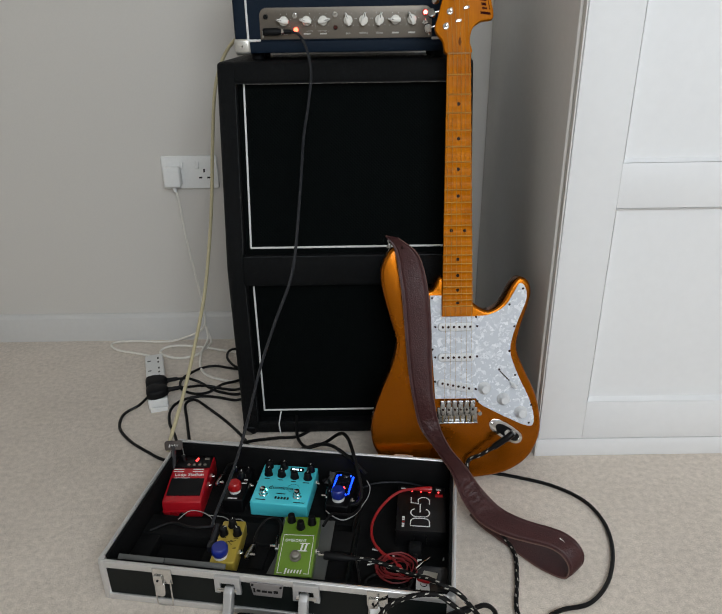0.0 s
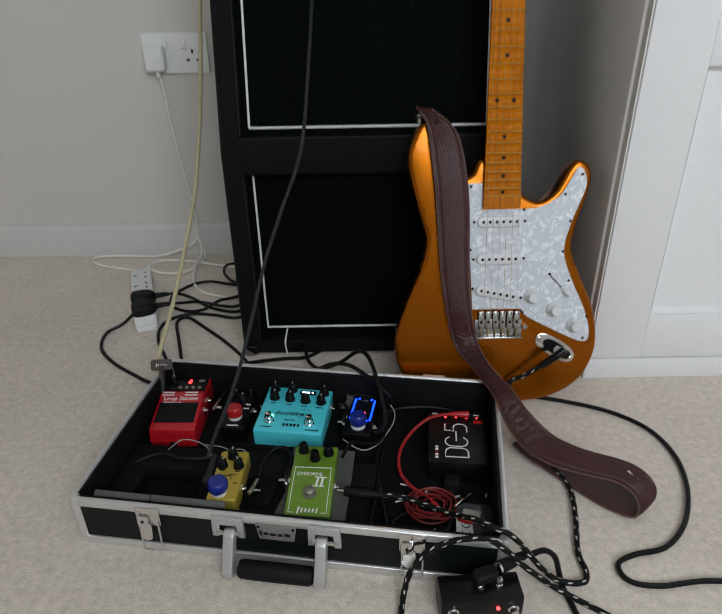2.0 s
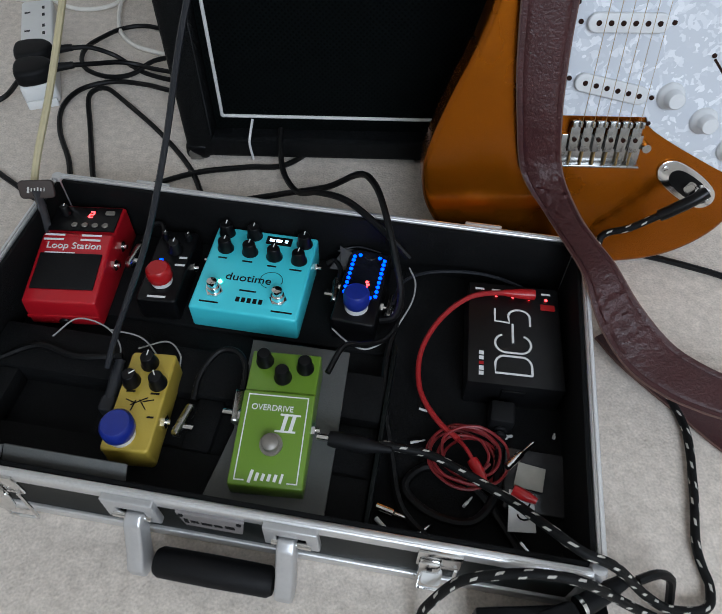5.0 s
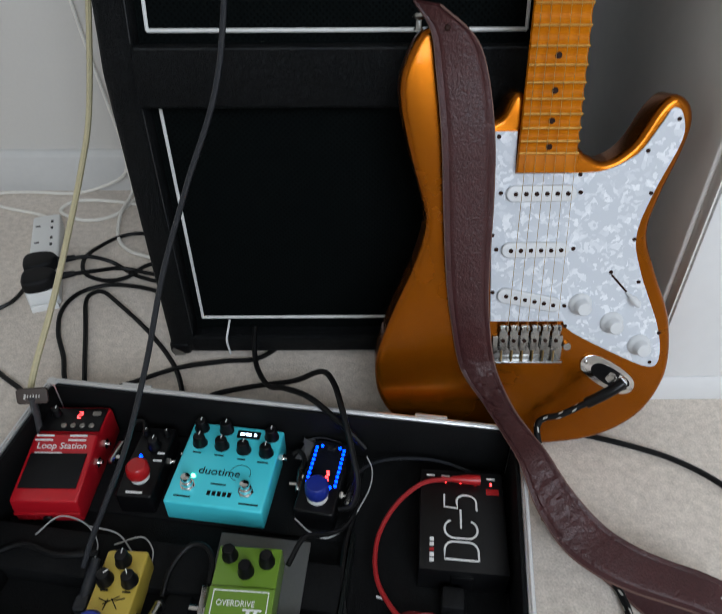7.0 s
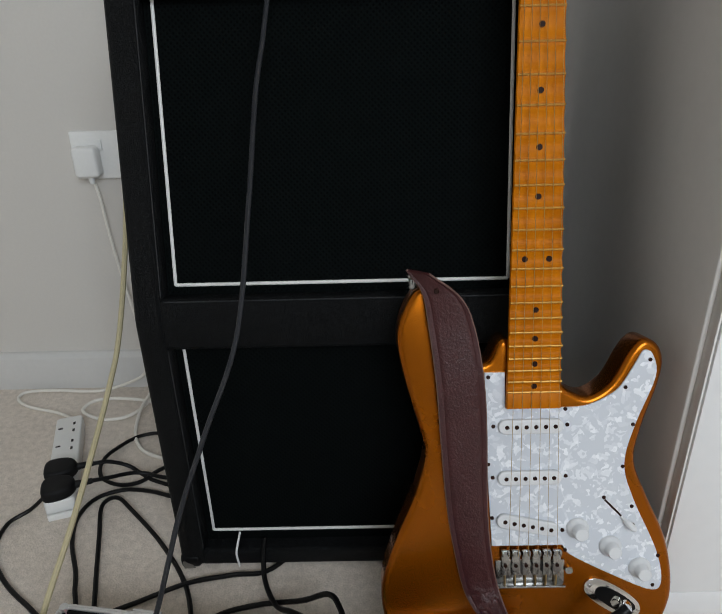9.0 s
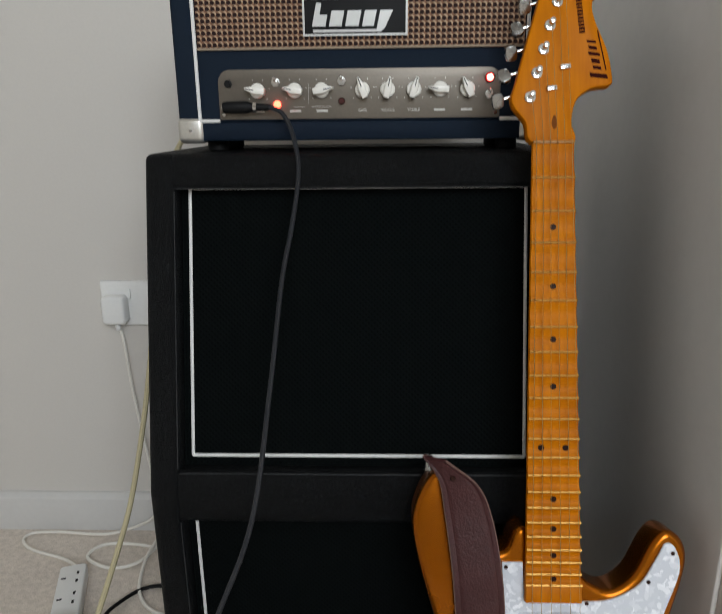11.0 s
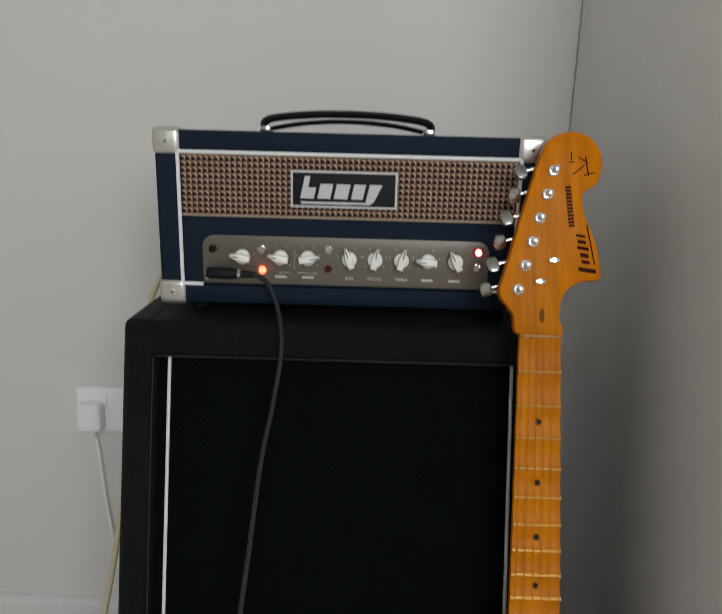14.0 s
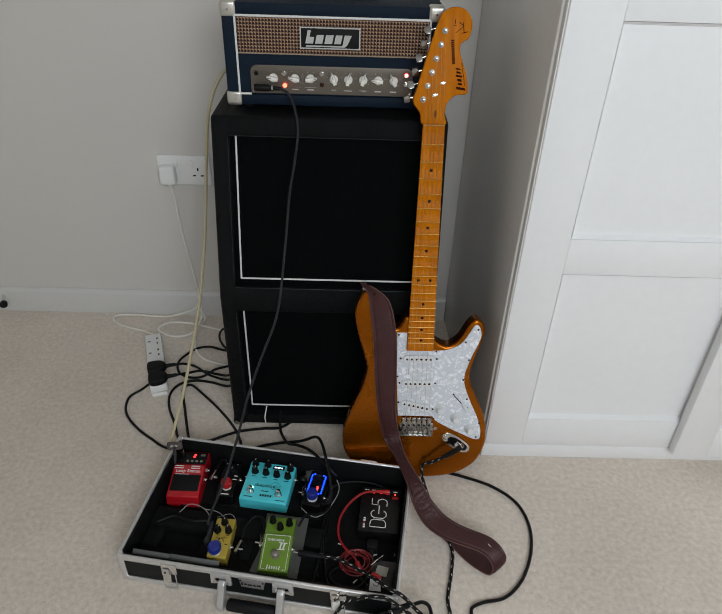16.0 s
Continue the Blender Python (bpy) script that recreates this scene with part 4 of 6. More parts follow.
for a, s in ((-0.048, 0.441), (0.0355, 0.478), (0.099, 0.459 - 0.004), (0.124, 0.425), (0.109, 0.497), (0.100, 0.545), (0.112, 0.592), (0.144, 0.652), (0.140, 0.688), (0.040, 0.643), (-0.047, 0.540)):
    part("guard_screw", moved(lathe([(0.0022, 0), (0.0022, 0.0006), (0.001, 0.001)], 10), pose(a, -s, GT)), DOT, guard)


def pickup(a, s, turn):
    m = pose(a, -s, GT, 0, 0, turn)
    p = part("pickup", moved(slab(rounded(0.070, 0.0165, 0.008, 6), 0, 0.0055, 0.0015), m), PARCHMENT, gtr, "white single-coil pickup cover")
    for k in range(6):
        part("pole_piece", moved(rod(0.0024, 0.0008, 10), m @ pose((k - 2.5) * 0.0104, 0, 0.0053)), DOT, p)
    for x in (-0.040, 0.040):
        part("pickup_screw", moved(rod(0.0022, 0.0012, 10), m @ pose(x, 0, 0)), DOT, p)


pickup(-0.002, 0.496, 0.5)
pickup(-0.002, 0.555, 0.5)
pickup(-0.003, 0.611, -11.5)
for a, s in ((0.053, 0.617), (0.090, 0.639), (0.124, 0.666)):
    k = part("control_knob", moved(lathe([(0.0125, 0), (0.0125, 0.0022), (0.0112, 0.0042), (0.0088, 0.0060), (0.0082, 0.0075), (0.0078, 0.0155), (0.0068, 0.0166), (0.001, 0.0168)], 18), pose(a, -s, GT)), PARCHMENT, gtr, "white plastic control knob")
sw = part("selector_slot", moved(box(-0.014, 0.014, -0.0011, 0.0011, 0, 0.0004), pose(0.092, -0.594, GT, 0, 0, -46)), DOT, gtr)
part("selector_tip", moved(lathe([(0.0016, 0), (0.002, 0.006), (0.0042, 0.010), (0.0036, 0.018), (0.001, 0.021)], 14), pose(0.101, -0.604, GT, 0, 55, -44)), PARCHMENT, gtr, "white selector switch tip")
for a, s in ((0.081, 0.581), (0.114, 0.614)):
    part("switch_screw", moved(rod(0.0022, 0.0008, 10), pose(a, -s, GT)), DOT, gtr)
# bridge
bridge = part("bridge", box(-0.038, 0.040, -0.685, -0.655, BT, BT + 0.003, 0.001), BRIDGE, gtr, "chrome bridge with six bent steel saddles")
part("bridge_rear", box(-0.038, 0.040, -0.6855, -0.683, BT, BT + 0.010, 0.0008), BRIDGE, bridge)
for k in range(6):
    x = (k - 2.5) * 0.0115 + 0.001
    part("saddle", joined(box(x - 0.0046, x + 0.0046, -0.670, -0.640, BT + 0.0045, BT + 0.009, 0.001), box(x - 0.0046, x - 0.002, -0.6455, -0.640, BT + 0.005, BT + 0.012, 0.0006), box(x + 0.002, x + 0.0046, -0.6455, -0.640, BT + 0.005, BT + 0.012, 0.0006)), BRIDGE, bridge)
    part("saddle_screw", moved(rod(0.0012, 0.016, 8), pose(x, -0.684, BT + 0.006, -90, 0, 0)), STEEL, bridge)
    part("mount_screw", moved(rod(0.0021, 0.0016, 10), pose(x, -0.6575, BT + 0.009)), DOT, bridge)
part("arm_socket", moved(rod(0.0042, 0.006, 14), pose(0.0445, -0.667, BT)), BRIDGE, bridge)
# jack plate, a boat-shaped recess
jm = pose(0.0955, -0.7045, BT, 0, 0, -33)
boat = smooth_line([(-0.037, 0, 0), (-0.028, 0.0115, 0), (0, 0.015, 0), (0.028, 0.0115, 0), (0.037, 0, 0), (0.028, -0.0115, 0), (0, -0.015, 0), (-0.028, -0.0115, 0)], 5, True)[::-1]
jp = part("jack_plate", moved(slab(boat, 0, 0.0026, 0.001, 2), jm), CHROME, gtr, "chrome boat-shaped jack plate")
part("jack_recess", moved(slab([(0.72 * p.x + 0.004, 0.66 * p.y) for p in boat], 0.0024, 0.0031), jm), BLACK, jp)
part("jack_socket", moved(joined(rod(0.0062, 0.004, 16), moved(rod(0.0044, 0.010, 14), pose(0, 0, 0.003))), jm @ pose(0.006, 0, 0.002, 0, -30, 0)), CHROME, jp)
for x in (-0.031, 0.031):
    part("plate_screw", moved(lathe([(0.003, 0), (0.0025, 0.001), (0.001, 0.0016)], 12), jm @ pose(x, 0, 0.0024)), CHROME, jp)
for a, s, n, rx in ((-0.127, 0.346, BT - 0.022, -90), (0.0, 0.802, BT - 0.022, 90)):
    part("strap_button", moved(lathe([(0.006, 0), (0.0035, 0.003), (0.0035, 0.009), (0.0065, 0.012), (0.005, 0.015)], 16), pose(a, -s, n, rx)) if rx < 0 else moved(rod(0.004, 0.001), pose(a, -s + 0.002, n)), BRIDGE, gtr)

# neck: flat board above, round below, widening towards the body
bm = bmesh.new()
rows = []
fret_at = [0.648 * (1 - 2 ** (-k / 12)) for k in range(23)]
stops = []
for lo, hi in zip(fret_at[:21], fret_at[1:22]):
    stops += [(lo + (hi - lo) * k / 5, 0.0031 * math.sin(math.pi * k / 5)) for k in range(5)]
for s, dip in stops + [(fret_at[21], 0.0), (0.4735, 0.0)]:
    w = 0.0215 + 0.0075 * s / 0.4735
    cx = -0.0005 - 0.0005 * s / 0.47
    ring = [(-w, -0.0015 - dip), (-w + 0.001, -dip)] + [(w - 0.001, -dip), (w, -0.0015 - dip)] + [(w * math.cos(radians(t)), -0.006 - 0.0165 * math.sin(radians(t))) for t in range(0, 181, 18)]
    rows.append([bm.verts.new((cx + x, -s, z)) for x, z in ring])
for a, b in zip(rows, rows[1:]):
    for k in range(len(a)):
        bm.faces.new((a[k], a[(k + 1) % len(a)], b[(k + 1) % len(b)], b[k]))
bm.faces.new(rows[0]), bm.faces.new(rows[-1][::-1])
bmesh.ops.recalc_face_normals(bm, faces=bm.faces)
neck = part("neck", bm, MAPLE, gtr, "glossy amber maple neck")
fret_at = [0.648 * (1 - 2 ** (-k / 12)) for k in range(23)]
for k in range(1, 22):
    s = fret_at[k]
    w = 0.0213 + 0.0075 * s / 0.4735
    part("fret", moved(tube([(-w, 0, 0.0002), (w, 0, 0.0002)], 0.0012, 8, 0), pose(-0.0007, -s, 0)), FRET, neck)
for k in (3, 5, 7, 9, 12, 15, 17, 19, 21):
    s = (fret_at[k] + fret_at[k - 1]) / 2
    for x in ((-0.0125, 0.0125) if k == 12 else (0,)):
        part("dot_inlay", moved(rod(0.0031, 0.0011, 14), pose(x - 0.0007, -s, -0.0032)), DOT, neck)
part("nut", box(-0.0215, 0.0205, -0.0015, 0.0015, -0.001, 0.0015, 0.0005), surface("aged_bone", (0.36, 0.15, 0.02), 0.5), neck)
HEAD = [(-0.022, -0.001), (-0.029, -0.022), (-0.043, -0.043), (-0.037, -0.068), (-0.018, -0.137), (-0.001, -0.192), (0.010, -0.206), (0.028, -0.212), (0.048, -0.206), (0.060, -0.186), (0.056, -0.160), (0.041, -0.147),
        (0.043, -0.127), (0.055, -0.097), (0.0605, -0.069), (0.058, -0.059), (0.039, -0.056), (0.024, -0.044), (0.019, -0.022), (0.021, -0.001)]
head = part("headstock", slab(smooth_line(flip(HEAD), 5, True), -0.018, -0.0035, 0.0025, 2), MAPLE, gtr, "large amber maple headstock with dark decal")
HT = -0.0035
for k, (a, s) in enumerate(((0.010, -0.170), (0.004, -0.1455), (-0.0035, -0.121), (-0.010, -0.0965), (-0.017, -0.072), (-0.024, -0.047))):
    t = part("tuner_post", moved(joined(lathe([(0.0058, 0), (0.0058, 0.0012), (0.0045, 0.0018)], 18), moved(lathe([(0.003, 0), (0.0028, 0.009), (0.0031, 0.0125), (0.002, 0.013)], 14), pose(0, 0, 0.001))), pose(a, -s, HT)), CHROME, head)
    m = pose(a - 0.018, -s + 0.004, -0.014, 0, 0, 15)
    part("tuner_shaft", moved(rod(0.0018, 0.014, 10), m @ pose(0.004, 0, 0, 0, -90, 0)), CHROME, head)
    part("tuner_button", moved(slab(rounded(0.0125, 0.016, 0.004, 2), -0.0033, 0.0033, 0.0012, 2), m @ pose(-0.014, 0, 0, 35 if k % 2 else -20, 0, 0)), BRIDGE, head, "chrome tuner button")
for a, s in ((0.012, -0.078), (-0.002, -0.056)):
    part("string_tree", moved(joined(box(-0.0055, 0.0055, -0.0025, 0.0025, 0.0015, 0.003, 0.0008), rod(0.002, 0.0035, 10)), pose(a, -s, HT, 0, 0, 8)), CHROME, head)
dm = pose(0.040, 0.098, HT + 0.0001, 0, 0, 102)
sh = Matrix(((1, 0.35, 0, 0), (0, 1, 0, 0), (0, 0, 1, 0), (0, 0, 0, 1)))
for x, w, h in ((-0.030, 0.006, 0.017), (-0.0215, 0.005, 0.008), (-0.0145, 0.006, 0.008), (-0.007, 0.005, 0.011), (-0.0005, 0.005, 0.008), (0.006, 0.004, 0.009)):
    part("decal_mark", moved(box(-w / 2 + 0.0006, w / 2 - 0.0006, -h / 2, h / 2, 0, 0.0002), dm @ sh @ pose(x, 0, 0)), PRINT_BROWN, head)
for k in range(12):
    part("decal_mark", moved(box(-0.0013, 0.0013, -0.003, 0.003, 0, 0.0002), pose(0.0295 - k * 0.0004, 0.114 + 0.0036 * k, HT + 0.0001, 0, 0, 98)), PRINT_BROWN, head)
part("decal_line", moved(box(-0.030, 0.012, -0.0006, 0.0006, 0, 0.0002), dm @ pose(0.004, -0.0085, 0)), PRINT_BROWN, head)
for a, s, turn, w in ((0.036, -0.172, 40, 0.016), (0.044, -0.176, 100, 0.020), (0.040, -0.182, 150, 0.012), (0.028, -0.186, 95, 0.008), (0.047, -0.168, 15, 0.012), (0.028, -0.180, 5, 0.006)):
    part("decal_mark", moved(box(-w / 2, w / 2, -0.0006, 0.0006, 0, 0.0002), pose(a, -s, HT + 0.0001, 0, 0, turn)), PRINT_BROWN, head)
part("truss_plug", moved(slab(smooth_line([(0, 0.009, 0), (-0.003, 0, 0), (0, -0.006, 0), (0.003, 0, 0)], 4, True)[::-1], 0, 0.0003), pose(0.001, 0.020, HT)), surface("walnut", (0.17, 0.048, 0.005), 0.5, spec=0.05), head, "walnut plug")
for k in range(6):
    x0, x1 = -0.0185 + k * 0.0072, -0.0258 + k * 0.0106
    a, s = ((-0.024, -0.047), (-0.017, -0.072), (-0.010, -0.0965), (-0.0035, -0.121), (0.004, -0.1455), (0.010, -0.170))[k]
    part("string", tube([(a, -s, 0.0045), (x0, 0, 0.0022), (x1, -0.643, 0.0035)], 0.00034 - 0.00002 * k, 5, 0), STEEL, gtr)

# ---- leather strap from the upper horn down to the floor ----
pairs = [((-0.134, 0.322, 0.004), (-0.112, 0.326, 0.010)), ((-0.117, 0.346, 0.003), (-0.079, 0.352, 0.006)), ((-0.110, 0.381, 0.0), (-0.064, 0.385, 0.003)), ((-0.102, 0.443, 0.0), (-0.054, 0.439, 0.002)), ((-0.097, 0.510, -0.002), (-0.050, 0.497, 0.0)),
         ((-0.091, 0.583, -0.002), (-0.049, 0.579, 0.001)), ((-0.083, 0.636, -0.002), (-0.045, 0.636, 0.004)), ((-0.070, 0.691, -0.002), (-0.035, 0.686, 0.006))]
pairs = [(tuple(p - 0.04 * (q - p) for p, q in zip(a, b)), tuple(q - 0.03 * (q - p) for p, q in zip(a, b))) for a, b in pairs]
world_pairs = [(GM @ Vector((a[0], -a[1], a[2])), GM @ Vector((b[0], -b[1], b[2]))) for a, b in pairs]
world_pairs += [(Vector(a), Vector(b)) for a, b in (
    ((0.245, 1.219, 0.099), (0.270, 1.203, 0.113)), ((0.260, 1.180, 0.094), (0.284, 1.176, 0.105)), ((0.272, 1.145, 0.089), (0.297, 1.152, 0.100)), ((0.284, 1.109, 0.068), (0.317, 1.119, 0.083)), ((0.305, 1.073, 0.053), (0.345, 1.090, 0.065)),
    ((0.332, 1.049, 0.048), (0.372, 1.070, 0.060)), ((0.360, 1.034, 0.047), (0.400, 1.057, 0.057)), ((0.388, 1.023, 0.047), (0.425, 1.047, 0.056)), ((0.414, 1.012, 0.047), (0.446, 1.034, 0.055)),
    ((0.432, 1.000, 0.041), (0.461, 1.018, 0.050)), ((0.442, 0.990, 0.025), (0.470, 1.008, 0.034)), ((0.436, 0.985, 0.008), (0.466, 1.008, 0.012)), ((0.413, 1.001, 0.004), (0.450, 1.038, 0.005)),
    ((0.390, 1.023, 0.004), (0.424, 1.064, 0.005)), ((0.368, 1.051, 0.004), (0.403, 1.088, 0.005)), ((0.345, 1.079, 0.004), (0.376, 1.106, 0.005)), ((0.322, 1.109, 0.004), (0.354, 1.134, 0.005)), ((0.306, 1.139, 0.004), (0.338, 1.158, 0.005)))]


def band(pairs, thick, sub=8, creased=((7.6, 1.3), (11.2, 1.0))):
    """A leather band between two lines of edge points, padded between its stitched rims."""
    la, lb = smooth_line([p for p, _ in pairs], sub), smooth_line([q for _, q in pairs], sub)
    bm = bmesh.new()
    rows = []
    for i, (p, q) in enumerate(zip(la, lb)):
        d = (la[min(i + 1, len(la) - 1)] - la[max(i - 1, 0)] + lb[min(i + 1, len(lb) - 1)] - lb[max(i - 1, 0)]).normalized()
        n = d.cross(q - p).normalized()
        ring = []
        bend = max(math.exp(-((i / sub - c) / w) ** 2) for c, w in creased)
        for side, ks in ((1, (0, 0.07, 0.11, 0.15, 0.22, 0.3, 0.38, 0.46, 0.54, 0.62, 0.7, 0.78, 0.85, 0.89, 0.93, 1)), (-1, (1, 0.75, 0.5, 0.25, 0))):
            for k in ks:
                spot = p.lerp(q, k)
                crease = noise.noise(spot * 210 + d * 40) + 0.6 * noise.noise(spot * 420)
                groove = 0.22 if k in (0.11, 0.89) else 0
                puff = thick * (0.5 + (0.28 * math.sin(math.pi * k) - groove if 0.1 < k < 0.9 and side > 0 else 0) + (0.05 + 0.42 * bend) * crease * (0.1 < k < 0.9))
                ring.append(bm.verts.new(p.lerp(q, k) + n * side * puff))
        rows.append(ring)
    for a, b in zip(rows, rows[1:]):
        for k in range(len(a)):
            bm.faces.new((a[k], a[(k + 1) % len(a)], b[(k + 1) % len(a)], b[k]))
    bm.faces.new(rows[0][::-1]), bm.faces.new(rows[-1])
    bmesh.ops.recalc_face_normals(bm, faces=bm.faces)
    return bm, la, lb


strap = thing("guitar_strap", pose(0, 0, 0), "oxblood leather guitar strap draped over the guitar to the carpet", "guitar strap")
bm, la, lb = band(world_pairs, 0.0042, 20)
part("leather_band", bm, LEATHER, strap)
part("edge_stitching", tube(la, 0.0014, 6, 0), LEATHER_EDGE, strap, "pale raw leather edge")
part("edge_stitching", tube(lb, 0.0014, 6, 0), LEATHER_EDGE, strap, "pale raw leather edge")
a, b = world_pairs[1]
part("button_hole", moved(rod(0.0028, 0.002, 14, 0.0008), Matrix.Translation(a.lerp(b, 0.35) + GM.to_3x3() @ Vector((0, 0.004, 0.004))) @ GM.to_3x3().to_4x4()), DOT, strap, "dark strap button through the leather")

(a0, b0), (a1, b1) = world_pairs[16], world_pairs[17]
up = Vector((0.0, -0.0012, 0.0026))
part("button_slot", tube([a0.lerp(b0, 0.62) + up, a0.lerp(b0, 0.55).lerp(a1.lerp(b1, 0.55), 0.8) + up], 0.0013, 6, 0), PIPING, strap, "pale punched button slot")

# ---- lead from the guitar to the green pedal ----
glead = thing("guitar_lead", pose(0, 0, 0), "black braided instrument cable with pale flecks, plugged into guitar", "cable")
part("jack_plug", tube([GM @ Vector(p) for p in ((0.104, -0.700, 0.014), (0.094, -0.708, 0.015), (0.080, -0.719, 0.013), (0.068, -0.7285, 0.010))], 0.0062, 14, 3), BLACK, glead, "black right-angle jack plug")
part("plug_collar", tube([GM @ Vector(p) for p in ((0.106, -0.706, 0.001), (0.102, -0.703, 0.012))], 0.0066, 14, 0), CHROME, glead)
j = GM @ Vector((0.069, -0.728, 0.010))
part("cord", tube([j, GM @ Vector((0.045, -0.745, 0.006)), GM @ Vector((0.020, -0.762, 0.000)), (0.318, 1.19, 0.03), (0.345, 1.11, 0.008), (0.366, 1.045, 0.006), (0.358, 0.985, 0.006), (0.345, 0.932, 0.006), (0.346, 0.900, 0.006), (0.336, 0.884, 0.008), (0.306, 0.882, 0.015),
                   (0.282, 0.887, 0.034), (0.248, 0.893, 0.078), (0.223, 0.899, 0.090), (0.203, 0.918, 0.084), (0.182, 0.948, 0.060), (0.132, 0.984, 0.049), (0.108, 0.990, 0.050), (0.086, 0.993, 0.052)], 0.0037, 10, 10), BRAID, glead)

# ---- flight case used as a pedalboard ----
CASE = pose(-0.297, 0.962, 0, 0, 0, -8.2)
SHELL = pose(-0.3064, 0.966, 0, 0, 0, -8.4)
W, D, H = 0.552, 0.320, 0.080
case = thing("pedalboard_case", SHELL, "open black hard case with aluminium edges, used as pedalboard on carpet", "case")
part("base_panel", box(0.004, W - 0.004, 0.004, D - 0.004, 0.003, 0.009), FELT, case, "black foam-lined floor")
part("front_panel", box(0.004, W - 0.004, 0.002, 0.0055, 0.010, H - 0.008), ABS, case)
part("rear_panel", box(0.004, W - 0.004, D - 0.0055, D - 0.002, 0.010, H - 0.008), ABS, case)
part("side_wall", box(0.002, 0.0055, 0.011, D - 0.011, 0.010, H - 0.008), ABS, case)
part("side_wall", box(W - 0.0055, W - 0.002, 0.011, D - 0.011, 0.010, H - 0.008), ABS, case)
for x0, x1, y0, y1 in ((0.0105, W - 0.0105, 0.0058, 0.0100), (0.0105, W - 0.0105, D - 0.0100, D - 0.0058), (0.0058, 0.0100, 0.0105, D - 0.0105), (W - 0.0100, W - 0.0058, 0.0105, D - 0.0105)):
    part("lining", box(x0, x1, y0, y1, 0.0095, H - 0.002, 0.001), FELT, case, "black felt lining")
for name, z0, z1 in (("rim_trim", H - 0.013, H), ("bottom_trim", 0.0005, 0.013)):
    for x0, x1, y0, y1 in ((0.008, W - 0.008, -0.0015, 0.0055), (0.008, W - 0.008, D - 0.0055, D + 0.0015), (-0.0015, 0.0055, 0.008, D - 0.008), (W - 0.0055, W + 0.0015, 0.008, D - 0.008)):
        bm = box(x0, x1, y0, y1, z0, z1, 0.002, 3)
        if name == "rim_trim":
            gx, gy = (x1 - x0 > 0.1), (y1 - y0 > 0.1)
            bm = joined(bm, box(x0 + (0 if gx else 0.0024), x1 - (0 if gx else 0.0024), y0 + (0 if gy else 0.0024), y1 - (0 if gy else 0.0024), z1 - 0.001, z1 + 0.0012, 0.0005))
        part(name, bm, ALU, case, "aluminium edge profile")
for x in (0.0, W):
    for y in (0.0, D):
        c = lathe([(0.0055, 0.0), (0.0068, 0.003), (0.0068, H - 0.003), (0.005, H + 0.0012)], 20)
        part("corner_post", moved(c, pose(0.0050 if x == 0 else W - 0.0050, 0.0050 if y == 0 else D - 0.0050, 0.0002)), ALU, case, "rounded aluminium corner")
# foam tiers
for x0, x1, y0, y1, z in ((0.012, 0.381, 0.196, 0.308, 0.014), (0.012, 0.381, 0.112, 0.160, 0.034), (0.012, 0.381, 0.012, 0.062, 0.030), (0.012, 0.048, 0.062, 0.112, 0.032), (0.133, 0.381, 0.062, 0.112, 0.024), (0.218, 0.243, 0.062, 0.112, 0.030)):
    part("foam_block", box(x0, x1, y0, y1, 0.009, z, 0.003, 2), FELT, case, "black foam block")
part("divider", box(0.3815, 0.3855, 0.012, 0.195, 0.009, 0.036, 0.001), ABS, case, "thin black divider")
part("rubber_flap", moved(box(-0.05, 0.05, -0.001, 0.001, 0, 0.013, 0.0006), pose(0.150, 0.014, 0.066, -50, 0, 0)), GREY_MAT, case, "grey rubber strip")
part("rubber_flap", moved(box(-0.038, 0.038, -0.001, 0.001, 0, 0.010, 0.0006), pose(0.062, 0.014, 0.070, -60, 0, 0)), GREY_MAT, case, "grey rubber strip")


def latch(x, hook):
    l = part("latch", joined(box(x - 0.016, x + 0.016, -0.0045, -0.001, 0.050, H - 0.001, 0.0015), box(x - 0.014, x + 0.002, -0.009, -0.004, 0.048, 0.068, 0.003, 2)), CHROME, case, "chrome draw-bolt latch")
    part("latch_lever", moved(slab(rounded(0.015, 0.024, 0.006), 0, 0.003, 0.001), pose(x - 0.003, -0.007, 0.042, 78)), CHROME if not hook else WHITE_PLASTIC, l)
    part("latch_wire", tube([(x - 0.012, -0.006, 0.056), (x - 0.012, -0.008, 0.016), (x - 0.009, -0.0085, 0.010), (x + 0.010, -0.0085, 0.010), (x + 0.013, -0.008, 0.016), (x + 0.013, -0.006, 0.056)], 0.0013, 6), CHROME, l)
    part("latch_pin", moved(rod(0.002, 0.001, 10), pose(x - 0.006, -0.009, 0.060, 90)), BLACK, l)


latch(0.106, False)
latch(0.440, True)
for x in (0.211, 0.333):
    plate = [(x - 0.021, 0.046), (x - 0.020, H - 0.001), (x + 0.020, H - 0.001), (x + 0.021, 0.046), (x + 0.012, 0.046), (x + 0.011, 0.066), (x - 0.011, 0.066), (x - 0.012, 0.046)]
    b = part("handle_bracket", rounded_bevel(moved(slab(plate, 0.0, 0.006), pose(0, -0.0008, 0, 90)), 0.0012), CAST, case, "cast metal handle bracket")
    part("bracket_pin", moved(rod(0.0035, 0.030, 12), pose(x - 0.015, -0.006, 0.054, 0, 90, 0)), CHROME, b)
handle = part("handle", moved(lathe([(0.0095, 0), (0.0118, 0.004), (0.0122, 0.047), (0.0118, 0.090), (0.0095, 0.094)], 20), pose(0.2265, -0.0255, 0.014, 0, 90, 0)), RUBBER, case, "black padded carrying handle")
